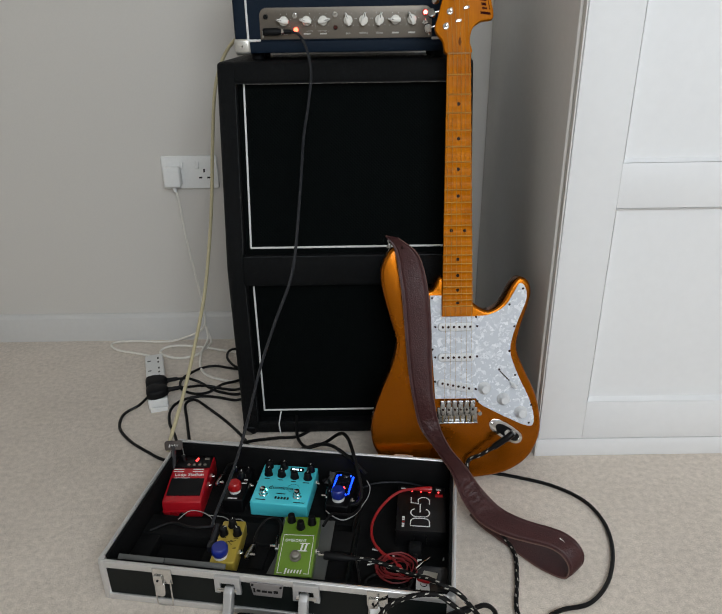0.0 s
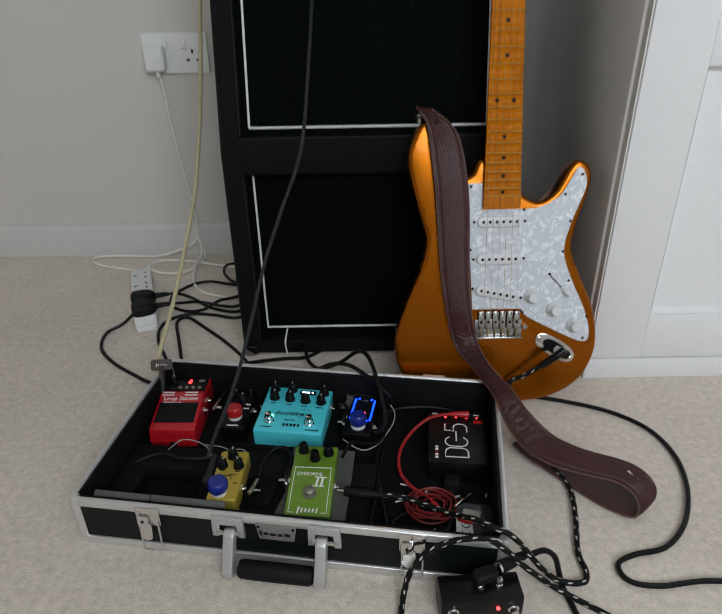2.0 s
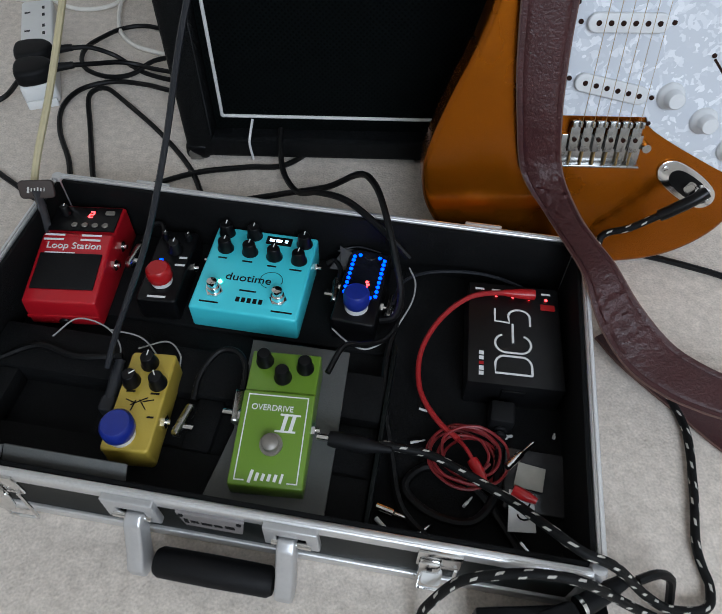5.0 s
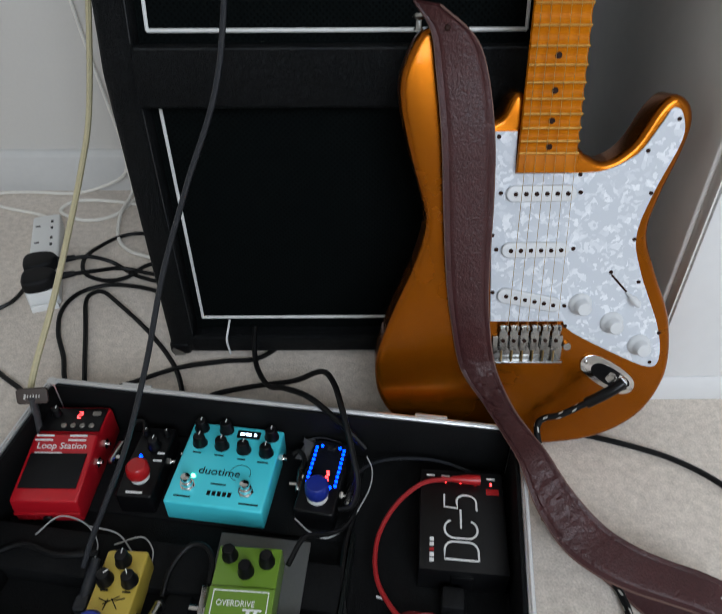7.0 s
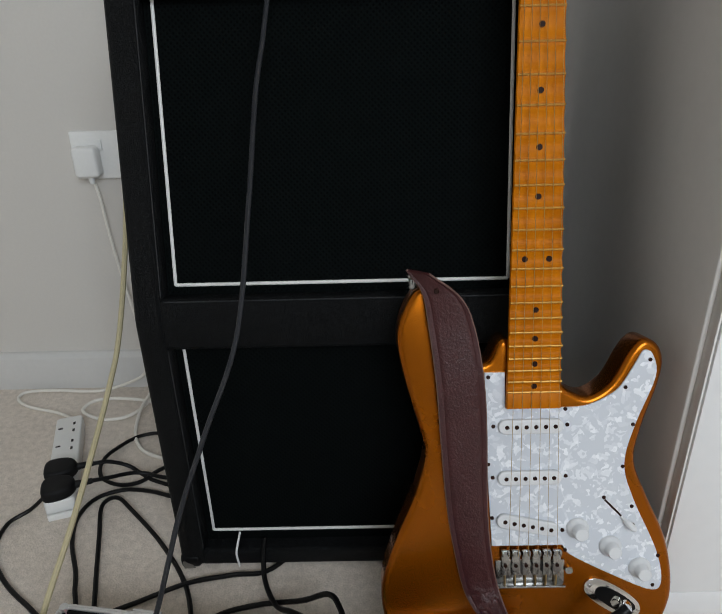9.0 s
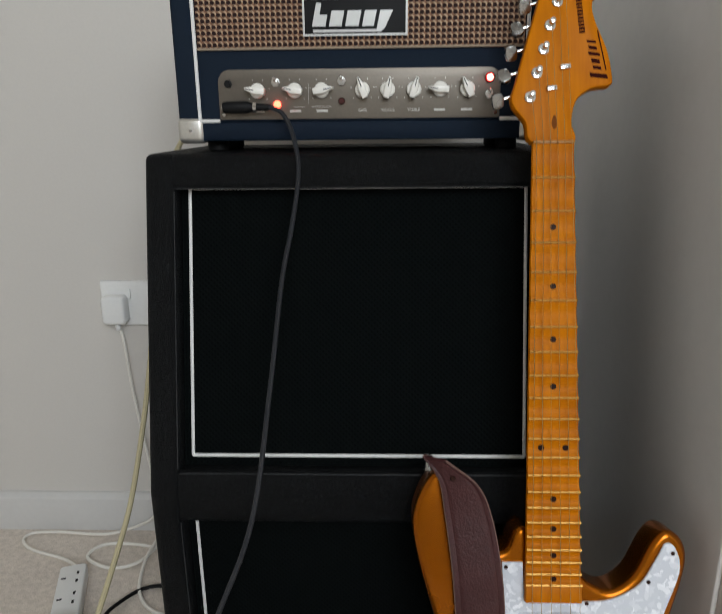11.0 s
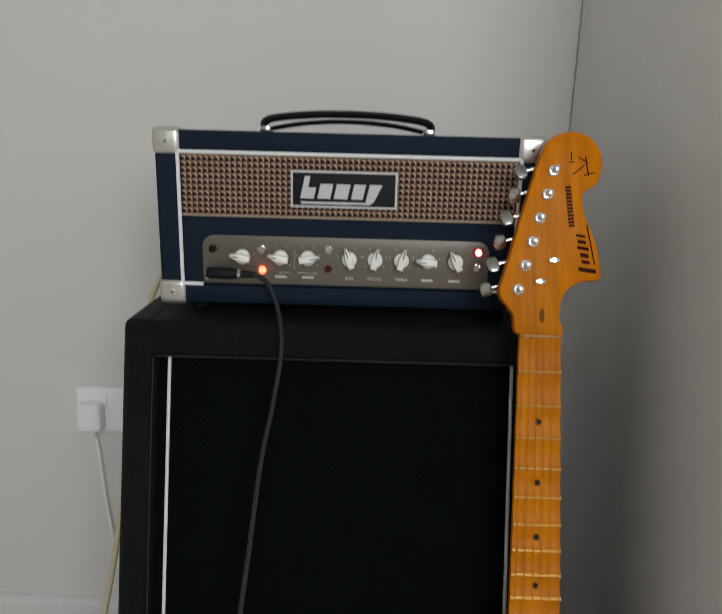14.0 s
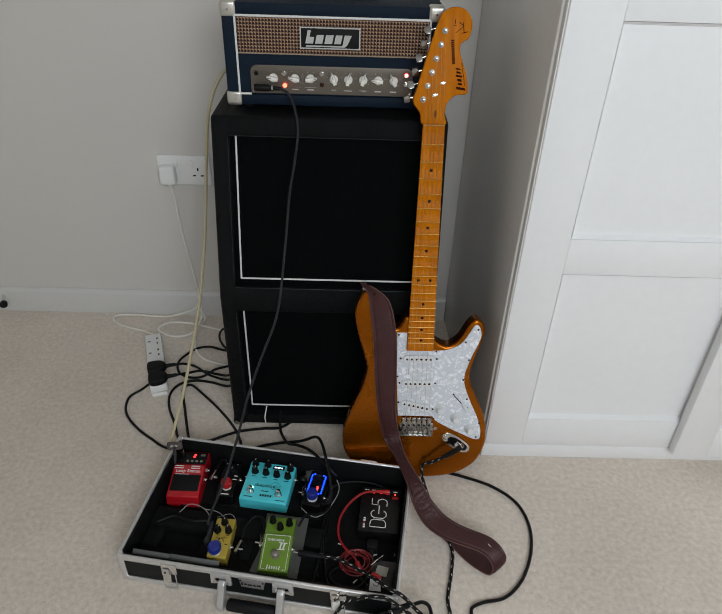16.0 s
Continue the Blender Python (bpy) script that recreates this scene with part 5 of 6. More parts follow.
for x, s in ((0.211, 1), (0.333, -1)):
    arm = [(-0.004, 0.059), (0.004, 0.063), (0.012, 0.058), (0.024, 0.032), (0.033, 0.018), (0.033, 0.006), (0.026, 0.001), (0.016, 0.003), (0.010, 0.020), (0.000, 0.046)]
    bm = slab(arm, -0.0070, 0.0070)
    moved(bm, Matrix(((0, 0, 1, x + s * 0.003), (-1, 0, 0, -0.004), (0, 1, 0, 0), (0, 0, 0, 1))))
    bmesh.ops.recalc_face_normals(bm, faces=bm.faces)
    part("handle_arm", rounded_bevel(bm, 0.0025), CAST, handle, "flat cast metal handle arm")
lock = part("lock_plate", rounded_bevel(moved(slab([(0.250, 0.046), (0.246, 0.071), (0.298, 0.071), (0.294, 0.046)], 0, 0.003), pose(0, -0.001, 0, 90)), 0.0006), LABEL_PALE, case, "pale metal maker's plate")
for x, z, w, h in ((0.2525, 0.057, 0.003, 0.008), (0.259, 0.057, 0.006, 0.004), (0.268, 0.056, 0.008, 0.004), (0.277, 0.056, 0.006, 0.004), (0.286, 0.057, 0.007, 0.005)):
    part("print_mark", box(x - w / 2, x + w / 2, -0.0045, -0.0041, z - h / 2, z + h / 2), PRINT_BLACK, lock)
for x in (0.250, 0.294):
    part("lock_screw", moved(rod(0.002, 0.001, 8), pose(x, -0.004, 0.0675, 90)), PRINT_BLACK, lock)
for x in (0.108, 0.452):
    part("hinge", box(x - 0.018, x + 0.018, D + 0.0005, D + 0.004, H - 0.016, H + 0.0012, 0.001), ALU, case, "aluminium hinge leaf")


def knob(x, y, z, r, h, parent, material=None, label="black control knob", line=True, turn=0):
    m = pose(x, y, z, 0, 0, turn)
    k = part("knob", moved(lathe([(r * 1.05, 0), (r * 1.05, h * 0.15), (r * 0.88, h * 0.3), (r * 0.80, h * 0.92), (r * 0.68, h), (0.0005, h * 1.001)], 20), m), material or BLACK, parent, label)
    if line:
        part("pointer", moved(box(-0.0005, 0.0005, 0.1 * r, 0.78 * r, h, h + 0.0005), m), PRINT_WHITE, k)
    return k


def footswitch(x, y, z, parent, r=0.0065):
    s = part("footswitch", joined(moved(rod(r * 1.25, 0.0025, 6), pose(x, y, z)), moved(rod(r * 0.95, 0.007, 20), pose(x, y, z + 0.002)), moved(lathe([(r * 0.72, 0), (r * 0.78, 0.006), (r * 0.7, 0.0085), (r * 0.3, 0.0095)], 20), pose(x, y, z + 0.008))), CHROME, parent, "chrome footswitch")
    return s


def side_jack(x, y, z, parent, direction):
    return part("jack_nut", moved(joined(rod(0.0062, 0.003, 6), moved(rod(0.0024, 0.005, 14), pose(0, 0, 0.002))), pose(x, y, z, 0, 90 * direction, 0)), CHROME, parent)


# red looper pedal
P = CASE @ pose(0.0425, 0.240, 0.0145, 0, 0, 7)
red = thing("looper_pedal", P, "red enamel loop pedal with black rubber tread, in the case", "effects pedal", "effects pedals in the case")
prof = [(-0.062, 0), (-0.062, 0.020), (-0.060, 0.034), (0.018, 0.047), (0.022, 0.043), (0.060, 0.045), (0.063, 0.040), (0.063, 0)]
bm = slab(prof, -0.036, 0.036)
moved(bm, Matrix(((0, 0, 1, 0), (1, 0, 0, 0), (0, 1, 0, 0), (0, 0, 0, 1))))
bmesh.ops.recalc_face_normals(bm, faces=bm.faces)
body = part("housing", rounded_bevel(bm, 0.0028), RED, red)
SL = math.degrees(math.atan2(0.013, 0.078))
tread_m = pose(0, -0.021, 0.0405, SL)
part("rubber_tread", moved(box(-0.031, 0.031, -0.026, 0.015, 0.0002, 0.0022, 0.001), tread_m), RUBBER, red, "black ribbed rubber tread")
part("pedal_lip", box(-0.0355, 0.0355, -0.0635, -0.0615, 0.012, 0.016, 0.0008), RED, red)
part("pedal_screw", moved(rod(0.006, 0.003, 16, 0.001), pose(0, -0.0625, 0.007, 90)), BLACK, red)
lettering("lettering", "Loop Station", 0.0105, pose(0, 0.003, 0.0452, SL), PRINT_WHITE, red, sx=1.02)
for x in (-0.022, 0.015):
    for y in (0.010, 0.0155):
        print_bar(x, y, 0, 0.020, 0.0022, red, PRINT_WHITE, pose(0, 0.0, 0.0453 - 0.0002, SL))
print_bar(-0.012, -0.006, 0, 0.030, 0.0018, red, PRINT_WHITE, pose(0, 0.0, 0.0453 - 0.0002, SL))
part("control_plate", box(-0.034, 0.034, 0.024, 0.058, 0.0440, 0.0458, 0.0006), BLACK, red, "black control strip")
knob(-0.022, 0.048, 0.0458, 0.0055, 0.010, red)
for k in range(4):
    part("button", moved(rod(0.0032, 0.002, 12, 0.0006), pose(-0.008 + k * 0.0105, 0.031, 0.0458)), NICKEL, red)
part("button", moved(slab(rounded(0.010, 0.006, 0.002), 0, 0.002, 0.0006), pose(0.024, 0.049, 0.0458)), NICKEL, red)
for dx, dy, w, h in ((0, 0.004, 0.004, 0.0012), (0.002, 0.002, 0.0012, 0.004), (0, 0, 0.004, 0.0012), (-0.002, -0.002, 0.0012, 0.004), (0, -0.004, 0.004, 0.0012)):
    part("display_segment", moved(box(-w / 2, w / 2, -h / 2, h / 2, 0, 0.0005), pose(0.005 + dx, 0.047 + dy, 0.0459)), RED_LED, red, "glowing red digit segment")
for y in (0.022, -0.004):
    side_jack(0.036, y, 0.026, red, 1)
side_jack(-0.036, 0.022, 0.026, red, -1)

# mini pedal with a red cap
P = CASE @ pose(0.135, 0.248, 0.0145, 0, 0, 4)
mini = thing("mini_pedal", P, "small black mini pedal with red switch cap, in the case", "effects pedal", "effects pedals in the case")
part("housing", moved(slab(rounded(0.040, 0.094, 0.004), 0, 0.030, 0.0025), pose(0, 0, 0)), BLACK, mini)
part("footswitch_cap", moved(lathe([(0.0115, 0), (0.0125, 0.003), (0.0120, 0.012), (0.0095, 0.015), (0.001, 0.0155)], 24), pose(0, -0.022, 0.036)), RED_CAP, mini, "red plastic footswitch cap")
part("footswitch_collar", moved(rod(0.0105, 0.007, 20), pose(0, -0.022, 0.0298)), PIPING, mini)
knob(0.002, 0.020, 0.030, 0.0075, 0.012, mini)
for x, y in ((-0.012, 0.036), (0.012, 0.036)):
    knob(x, y, 0.030, 0.004, 0.008, mini)
part("status_light", moved(lathe([(0.0022, 0), (0.002, 0.002), (0.0008, 0.003)], 12), pose(-0.008, 0.004, 0.030)), BLUE_LED, mini, "blue status light")
for x, y, w in ((0.012, 0.0, 0.010), (0.0, -0.042, 0.018), (0.013, 0.010, 0.008)):
    print_bar(x, y, 0.0301, w, 0.0024, mini, PRINT_WHITE)
side_jack(0.020, 0.010, 0.016, mini, 1)

# turquoise delay pedal
P = CASE @ pose(0.2252, 0.252, 0.0145) @ Matrix.Diagonal((1.03, 0.92, 1, 1))
teal = thing("delay_pedal", P, "turquoise delay pedal with black knobs and two footswitches", "effects pedal", "effects pedals in the case")
bm = box(-0.052, 0.052, -0.057, 0.057, 0.0, 0.036)
for v in bm.verts:
    if v.co.z > 0.02 and v.co.y < 0:
        v.co.z -= 0.005
part("housing", rounded_bevel(bm, 0.003), TEAL, teal)
ST = math.degrees(math.atan2(0.005, 0.114))
TOPM = pose(0, 0, 0.0335, ST)
for x, y in ((-0.040, 0.047), (-0.012, 0.048), (0.040, 0.045), (-0.036, 0.025), (-0.011, 0.024), (0.014, 0.022), (0.039, 0.021)):
    knob(x, y, 0.0335 + y * 0.0439, 0.0078, 0.014, teal)
part("display", moved(slab(rounded(0.026, 0.011, 0.001), 0, 0.0008), TOPM @ pose(0.014, 0.045, 0)), BLACK, teal, "small black display")
for x, w in ((-0.007, 0.005), (0.0, 0.006), (0.0075, 0.003)):
    print_bar(x + 0.014, 0.045, 0.0008, w, 0.0035, teal, CYAN_LED, TOPM, "display_digit")
for x in (-0.032, 0.030):
    footswitch(x, -0.034, 0.0316, teal, 0.0068)
part("status_light", moved(lathe([(0.0024, 0), (0.002, 0.002), (0.0008, 0.003)], 12), TOPM @ pose(-0.030, -0.0205, 0)), GREEN_LED, teal, "green status light")
lettering("lettering", "duotime", 0.0135, TOPM @ pose(-0.004, -0.012, 0.0002), PRINT_BLACK, teal, sx=1.0)
for k in range(5):
    part("brand_mark", moved(box(-0.0018, 0.0018, -0.003, 0.003, 0, 0.0004), TOPM @ pose(-0.008 + k * 0.0055, -0.040, 0.0001)), PRINT_BLACK, teal)
part("dial_arc", moved(tube([(0.011 * math.cos(radians(t)), 0.011 * math.sin(radians(t)), 0) for t in range(-20, 261, 20)], 0.0003, 5, 0), TOPM @ pose(0.018, -0.010, 0.0003)), PRINT_BLACK, teal)
for x, y, w in ((-0.001, -0.028, 0.016), (-0.036, 0.012, 0.009), (-0.011, 0.011, 0.010), (0.014, 0.009, 0.009), (0.038, 0.008, 0.012), (-0.034, -0.048, 0.018), (0.036, -0.049, 0.020)):
    print_bar(x, y, 0.0001, w, 0.0018, teal, PRINT_BLACK, TOPM)
side_jack(-0.052, 0.02, 0.018, teal, -1)
side_jack(0.052, 0.03, 0.018, teal, 1)

# tuner with its ring of lights
P = CASE @ pose(0.333, 0.254, 0.0145, 0, 0, -3)
tun = thing("tuner_pedal", P, "small black tuner pedal with glowing blue light ring", "effects pedal", "effects pedals in the case")
part("housing", slab(rounded(0.043, 0.094, 0.004), 0, 0.031, 0.0025), BLACK, tun)
part("face_plate", slab(rounded(0.039, 0.060, 0.003, 5, 0, 0.014), 0.031, 0.0318), surface("dark_gloss_face", (0.008, 0.009, 0.014), 0.15), tun)
ring = [(-0.0155, y) for y in (-0.012, -0.006, 0, 0.006, 0.012, 0.018, 0.024, 0.030, 0.035)] + [(x, 0.038) for x in (-0.010, 0.010)] + [(0.0155, y) for y in (0.035, 0.030, 0.024, 0.018, 0.012, 0.006, 0, -0.006, -0.012)] + [(0.0105, -0.015), (0.005, -0.015)]
for x, y in ring:
    part("ring_light", moved(rod(0.0019, 0.0011, 8), pose(x, y, 0.0317)), BLUE_LED, tun, "blue point of light")
for k in range(5):
    part("note_light", moved(box(-0.0016, 0.0016, -0.0011, 0.0011, 0, 0.0006), pose(0.004 + (0.0012 if k % 2 else 0), -0.009 + k * 0.0034, 0.0318)), RED_LED, tun, "red digit segment")
part("half_disc", moved(slab([(0.006 * math.cos(radians(t)), 0.006 * math.sin(radians(t))) for t in range(180, 361, 15)], 0, 0.001), pose(0, 0.040, 0.0318)), CHROME, tun)
part("footswitch_cap", moved(lathe([(0.0115, 0), (0.0128, 0.004), (0.0125, 0.014), (0.010, 0.017), (0.001, 0.0175)], 24), pose(0, -0.027, 0.037)), BLUE, tun, "dark blue footswitch cap")
part("footswitch_collar", moved(rod(0.0115, 0.007, 20), pose(0, -0.027, 0.031)), PIPING, tun)
side_jack(-0.0215, 0.002, 0.017, tun, -1)
side_jack(0.0215, -0.012, 0.017, tun, 1)

# mustard mini pedal
P = CASE @ pose(0.1715, 0.088, 0.0295, 0, 0, 5) @ Matrix.Diagonal((0.95, 1, 1, 1))
yel = thing("mini_pedal", P, "mustard yellow mini pedal with blue switch cap, in the case", "effects pedal", "effects pedals in the case")
part("housing", slab(rounded(0.042, 0.094, 0.004), 0, 0.030, 0.0025), MUSTARD, yel)
for x, y, t in ((-0.001, 0.035, 0), (-0.012, 0.016, -50), (0.012, 0.016, 30)):
    knob(x, y, 0.030, 0.0078, 0.013, yel, turn=t)
part("footswitch_cap", moved(lathe([(0.0125, 0), (0.0142, 0.004), (0.0140, 0.012), (0.0115, 0.015), (0.001, 0.0155)], 24), pose(-0.005, -0.033, 0.036)), BLUE, yel, "blue footswitch cap")
part("footswitch_collar", moved(rod(0.0115, 0.008, 20), pose(-0.005, -0.033, 0.0290)), PIPING, yel)
for x, y, t, w in ((0.0, -0.002, 30, 0.016), (0.004, -0.005, -50, 0.012), (-0.004, -0.006, 80, 0.010), (0.008, -0.001, 15, 0.010), (-0.008, -0.002, -20, 0.009)):
    part("ink_drawing", moved(box(-w / 2, w / 2, -0.0005, 0.0005, 0, 0.0003), pose(x, y, 0.0301, 0, 0, t)), PRINT_BLACK, yel)
for x, y, w in ((-0.010, 0.007, 0.008), (0.012, 0.006, 0.008), (0.014, -0.016, 0.006)):
    print_bar(x, y, 0.0301, w, 0.0016, yel, PRINT_BLACK)
side_jack(0.021, -0.012, 0.016, yel, 1)
side_jack(-0.021, -0.005, 0.016, yel, -1)

# green overdrive on a grey sheet
sheet = part("rubber_sheet", slab([(0.241, 0.020), (0.341, 0.0175), (0.338, 0.100), (0.334, 0.179), (0.242, 0.178), (0.250, 0.085)], 0.0345, 0.0375, 0.001), GREY_MAT)
sheet.matrix_world = CASE
tagged(sheet, "grey rubber sheet lying under the green pedal", "rubber sheet")
P = CASE @ pose(0.2885, 0.0910, 0.0378, 0, 0, 4) @ Matrix.Diagonal((0.93, 0.93, 1, 1))
grn = thing("overdrive_pedal", P, "green enamel overdrive pedal with three black knobs", "effects pedal", "effects pedals in the case")
prof = [(-0.063, 0), (-0.063, 0.018), (0.020, 0.031), (0.021, 0.028), (0.062, 0.031), (0.063, 0)]
bm = slab(prof, -0.032, 0.032)
moved(bm, Matrix(((0, 0, 1, 0), (1, 0, 0, 0), (0, 1, 0, 0), (0, 0, 0, 1))))
bmesh.ops.recalc_face_normals(bm, faces=bm.faces)
part("housing", rounded_bevel(bm, 0.0022), GREEN, grn)
GS = math.degrees(math.atan2(0.013, 0.083))
GTOP = pose(0, -0.0215, 0.0246, GS)
for x0, x1, y0, y1 in ((-0.027, 0.027, 0.0375, 0.0385), (-0.027, -0.026, -0.037, 0.0375), (0.026, 0.027, -0.037, 0.0375), (-0.027, -0.018, -0.038, -0.037), (0.018, 0.027, -0.038, -0.037)):
    part("frame_line", moved(box(x0, x1, y0, y1, 0, 0.0004), GTOP), PRINT_WHITE, grn, "cream printed border")
lettering("lettering", "OVERDRIVE", 0.0075, GTOP @ pose(-0.004, 0.0265, 0.0002), PRINT_WHITE, grn, sx=0.95)
for x0, x1, y0, y1 in ((0.004, 0.022, 0.0205, 0.0222), (0.001, 0.019, 0.0055, 0.0072)):
    part("numeral_bar", moved(box(x0, x1, y0, y1, 0, 0.0004), GTOP), PRINT_WHITE, grn)
for x in (0.0085, 0.0155):
    part("numeral_bar", moved(box(-0.0016, 0.0016, -0.0070, 0.0070, 0, 0.0004), GTOP @ pose(x, 0.0138, 0.0001, 0, 0, -9)), PRINT_WHITE, grn)
part("footswitch", joined(moved(rod(0.010, 0.002, 24), GTOP @ pose(0, -0.006, 0)), moved(lathe([(0.0075, 0), (0.0075, 0.006), (0.006, 0.0075), (0.001, 0.008)], 24), GTOP @ pose(0, -0.006, 0.002))), NICKEL, grn, "round metal footswitch")
for k, (w, h) in enumerate(((0.004, 0.011), (0.004, 0.007), (0.004, 0.006), (0.004, 0.006), (0.004, 0.006), (0.0035, 0.008))):
    part("brand_mark", moved(box(-w / 2 + 0.0007, w / 2 - 0.0007, -h / 2, h / 2, 0, 0.0004), GTOP @ pose(-0.013 + k * 0.0052, -0.034, 0.0001, 0, 0, -10)), PRINT_WHITE, grn)
for x, y in ((-0.019, 0.051), (0.019, 0.047), (0.0, 0.036)):
    knob(x, y, 0.0302 if y > 0.04 else 0.0292, 0.0078, 0.014, grn, line=False)
side_jack(-0.032, 0.002, 0.016, grn, -1)
side_jack(0.032, -0.006, 0.016, grn, 1)

# power supply
P = CASE @ pose(0.4830, 0.222, 0.0095, 0, 0, 2.5) @ Matrix.Diagonal((0.97, 1, 1, 1))
psu = thing("power_supply", P, "flat black pedal power supply with white lettering and red lights", "power supply")
part("housing", box(-0.0445, 0.0445, -0.058, 0.058, 0, 0.0355, 0.0012), surface("black_anodised", (0.0045, 0.0045, 0.005), 0.42, 0.2, var=0.1, bump=0.1, bscale=900), psu)
PSU_TOP = pose(-0.002, 0.006, 0.0357, 0, 0, 90)


def stroke(pts, r=0.0011):
    """One pen stroke of a letter, flattened on the lid."""
    bm = tube([(a, b, 0) for a, b in pts], r, 8, 0)
    for v in bm.verts:
        v.co.z *= 0.25
    return moved(bm, PSU_TOP)


def arc(cx, cy, rx, ry, a0, a1, n=10):
    return [(cx + rx * math.cos(radians(a0 + (a1 - a0) * k / n)), cy + ry * math.sin(radians(a0 + (a1 - a0) * k / n))) for k in range(n + 1)]


part("letter_d", stroke([(-0.052, -0.017), (-0.052, 0.017)] + arc(-0.043, 0.008, 0.010, 0.009, 90, 0) + arc(-0.043, -0.008, 0.010, 0.009, 0, -90) + [(-0.052, -0.017)]), PRINT_WHITE, psu, "thin white printed letter")
part("letter_c", stroke(arc(-0.019, 0.007, 0.010, 0.010, 20, 180) + arc(-0.019, -0.007, 0.010, 0.010, 180, 340)), PRINT_WHITE, psu, "thin white printed letter")
part("letter_dash", stroke([(-0.018, 0.0), (0.004, 0.0)]), PRINT_WHITE, psu)
part("figure_five", stroke([(0.021, 0.017), (0.006, 0.017), (0.005, 0.003), (0.012, 0.004)] + arc(0.013, -0.0065, 0.0085, 0.0105, 80, -90) + [(0.003, -0.017)]), PRINT_WHITE, psu, "thin white printed figure")
for k in range(5):
    part("status_light", moved(rod(0.0014, 0.0008, 10), pose(-0.034 + k * 0.0165, 0.043, 0.0354)), RED_LED, psu, "red output light")
    print_bar(-0.034 + k * 0.0165, 0.050, 0.0356, 0.009, 0.0022, psu, PRINT_WHITE)
    part("output_socket", moved(rod(0.004, 0.002, 14), pose(-0.034 + k * 0.0165, 0.057, 0.018, -90)), CHROME, psu)
part("selector", box(0.026, 0.040, 0.030, 0.037, 0.0354, 0.0366, 0.0004), RED_CAP, psu, "red selector window")
for k, w in enumerate((0.004, 0.0045, 0.003, 0.004, 0.004)):
    part("brand_mark", moved(box(-w / 2, w / 2, -0.0022, 0.0022, 0, 0.0004), pose(-0.032, -0.048 + k * 0.0055, 0.0355, 0, 0, 90)), PRINT_WHITE if k != 2 else RED_CAP, psu)
part("mains_inlet", box(-0.012, 0.010, -0.0605, -0.057, 0.006, 0.028, 0.001), BLACK, psu)

# ---- wires in the case ----


def in_case(pts):
    return [CASE @ Vector(p) for p in pts]


plug2 = thing("power_plug", CASE @ pose(0.477, 0.150, 0.020), "black mains connector plugged into the power supply", "plug")
part("connector", box(-0.011, 0.011, -0.016, 0.006, -0.010, 0.012, 0.003), RUBBER, plug2)
part("strain_relief", joined(*[moved(rod(0.0058 - 0.0003 * k, 0.0035, 12, 0.0008), pose(0, -0.016 - 0.0055 * k, 0, 90)) for k in range(6)] + [moved(rod(0.0036, 0.04, 10), pose(0, -0.014, 0, 90))]), RUBBER, plug2)
cable("power_cable", in_case([(0.477, 0.100, 0.020), (0.474, 0.070, 0.018), (0.455, 0.045, 0.020), (0.42, 0.050, 0.016), (0.40, 0.070, 0.014), (0.42, 0.09, 0.014), (0.46, 0.075, 0.014), (0.49, 0.04, 0.014), (0.50, 0.022, 0.014)]), 0.004, BLACK_CABLE, "black mains cable curled on the case floor", "cable")
rl = thing("red_power_lead", pose(0, 0, 0), "red low-voltage lead coiled in the case", "cable")
part("lead_plug", moved(lathe([(0.005, 0), (0.0055, 0.003), (0.005, 0.014), (0.003, 0.030)], 12), CASE @ pose(0.500, 0.266, 0.052, 0, -90, 5)), RED_CAP, rl, "red right-angle plug")
coil = [(0.498, 0.2665, 0.052), (0.470, 0.263, 0.052), (0.440, 0.258, 0.046), (0.414, 0.236, 0.034), (0.399, 0.200, 0.026), (0.402, 0.160, 0.024), (0.420, 0.130, 0.026), (0.440, 0.112, 0.030)]
part("lead_cord", tube(in_case(coil), 0.0026, 8), RED_CABLE, rl)
rng = random.Random(4)
turns = []
for k in range(7 * 14):
    t = 2 * math.pi * k / 14
    r = 0.027 + 0.006 * math.sin(0.37 * t + 1) + 0.0012 * rng.uniform(-1, 1)
    turns.append((0.448 + 1.02 * r * math.cos(t) + 0.004 * math.sin(t * 0.21), 0.102 + 0.86 * r * math.sin(t), 0.014 + 0.0025 * (k // 14) + 0.002 * math.sin(t * 1.3)))
part("lead_cord", tube(in_case(turns), 0.0014, 6, 3), THIN_RED, rl)
part("lead_cord", tube(in_case([(0.440, 0.112, 0.030), (0.447, 0.100, 0.037), (0.455, 0.088, 0.037), (0.463, 0.080, 0.034)]), 0.0018, 8), RED_CABLE, rl)
for x, y, t in ((0.452, 0.092, 55), (0.486, 0.072, 20)):
    part("lead_plug", moved(lathe([(0.0045, 0), (0.005, 0.003), (0.0045, 0.012), (0.0025, 0.020)], 12), CASE @ pose(x, y, 0.036, 0, 90, -t)), RED_CAP, rl, "red plug")
# patch leads with flat metal plugs
def patch(pts, ends, label):
    t = thing("patch_lead", pose(0, 0, 0), label, "cable", "patch leads")
    part("cord", tube(in_case(pts), 0.0027, 8), BLACK_CABLE, t)
    for x, y, z, rz in ends:
        part("flat_plug", moved(slab(rounded(0.009, 0.031, 0.0035), -0.0035, 0.0035, 0.0012, 2), CASE @ pose(x, y, z, 0, 72 if rz < 0 else -72, rz)), BRIDGE, t, "flat metal jack plug")
        part("plug_tip", moved(rod(0.003, 0.010, 10), CASE @ pose(x, y - 0.006, z, 0, 90 if rz < 0 else -90, 0)), CHROME, t)


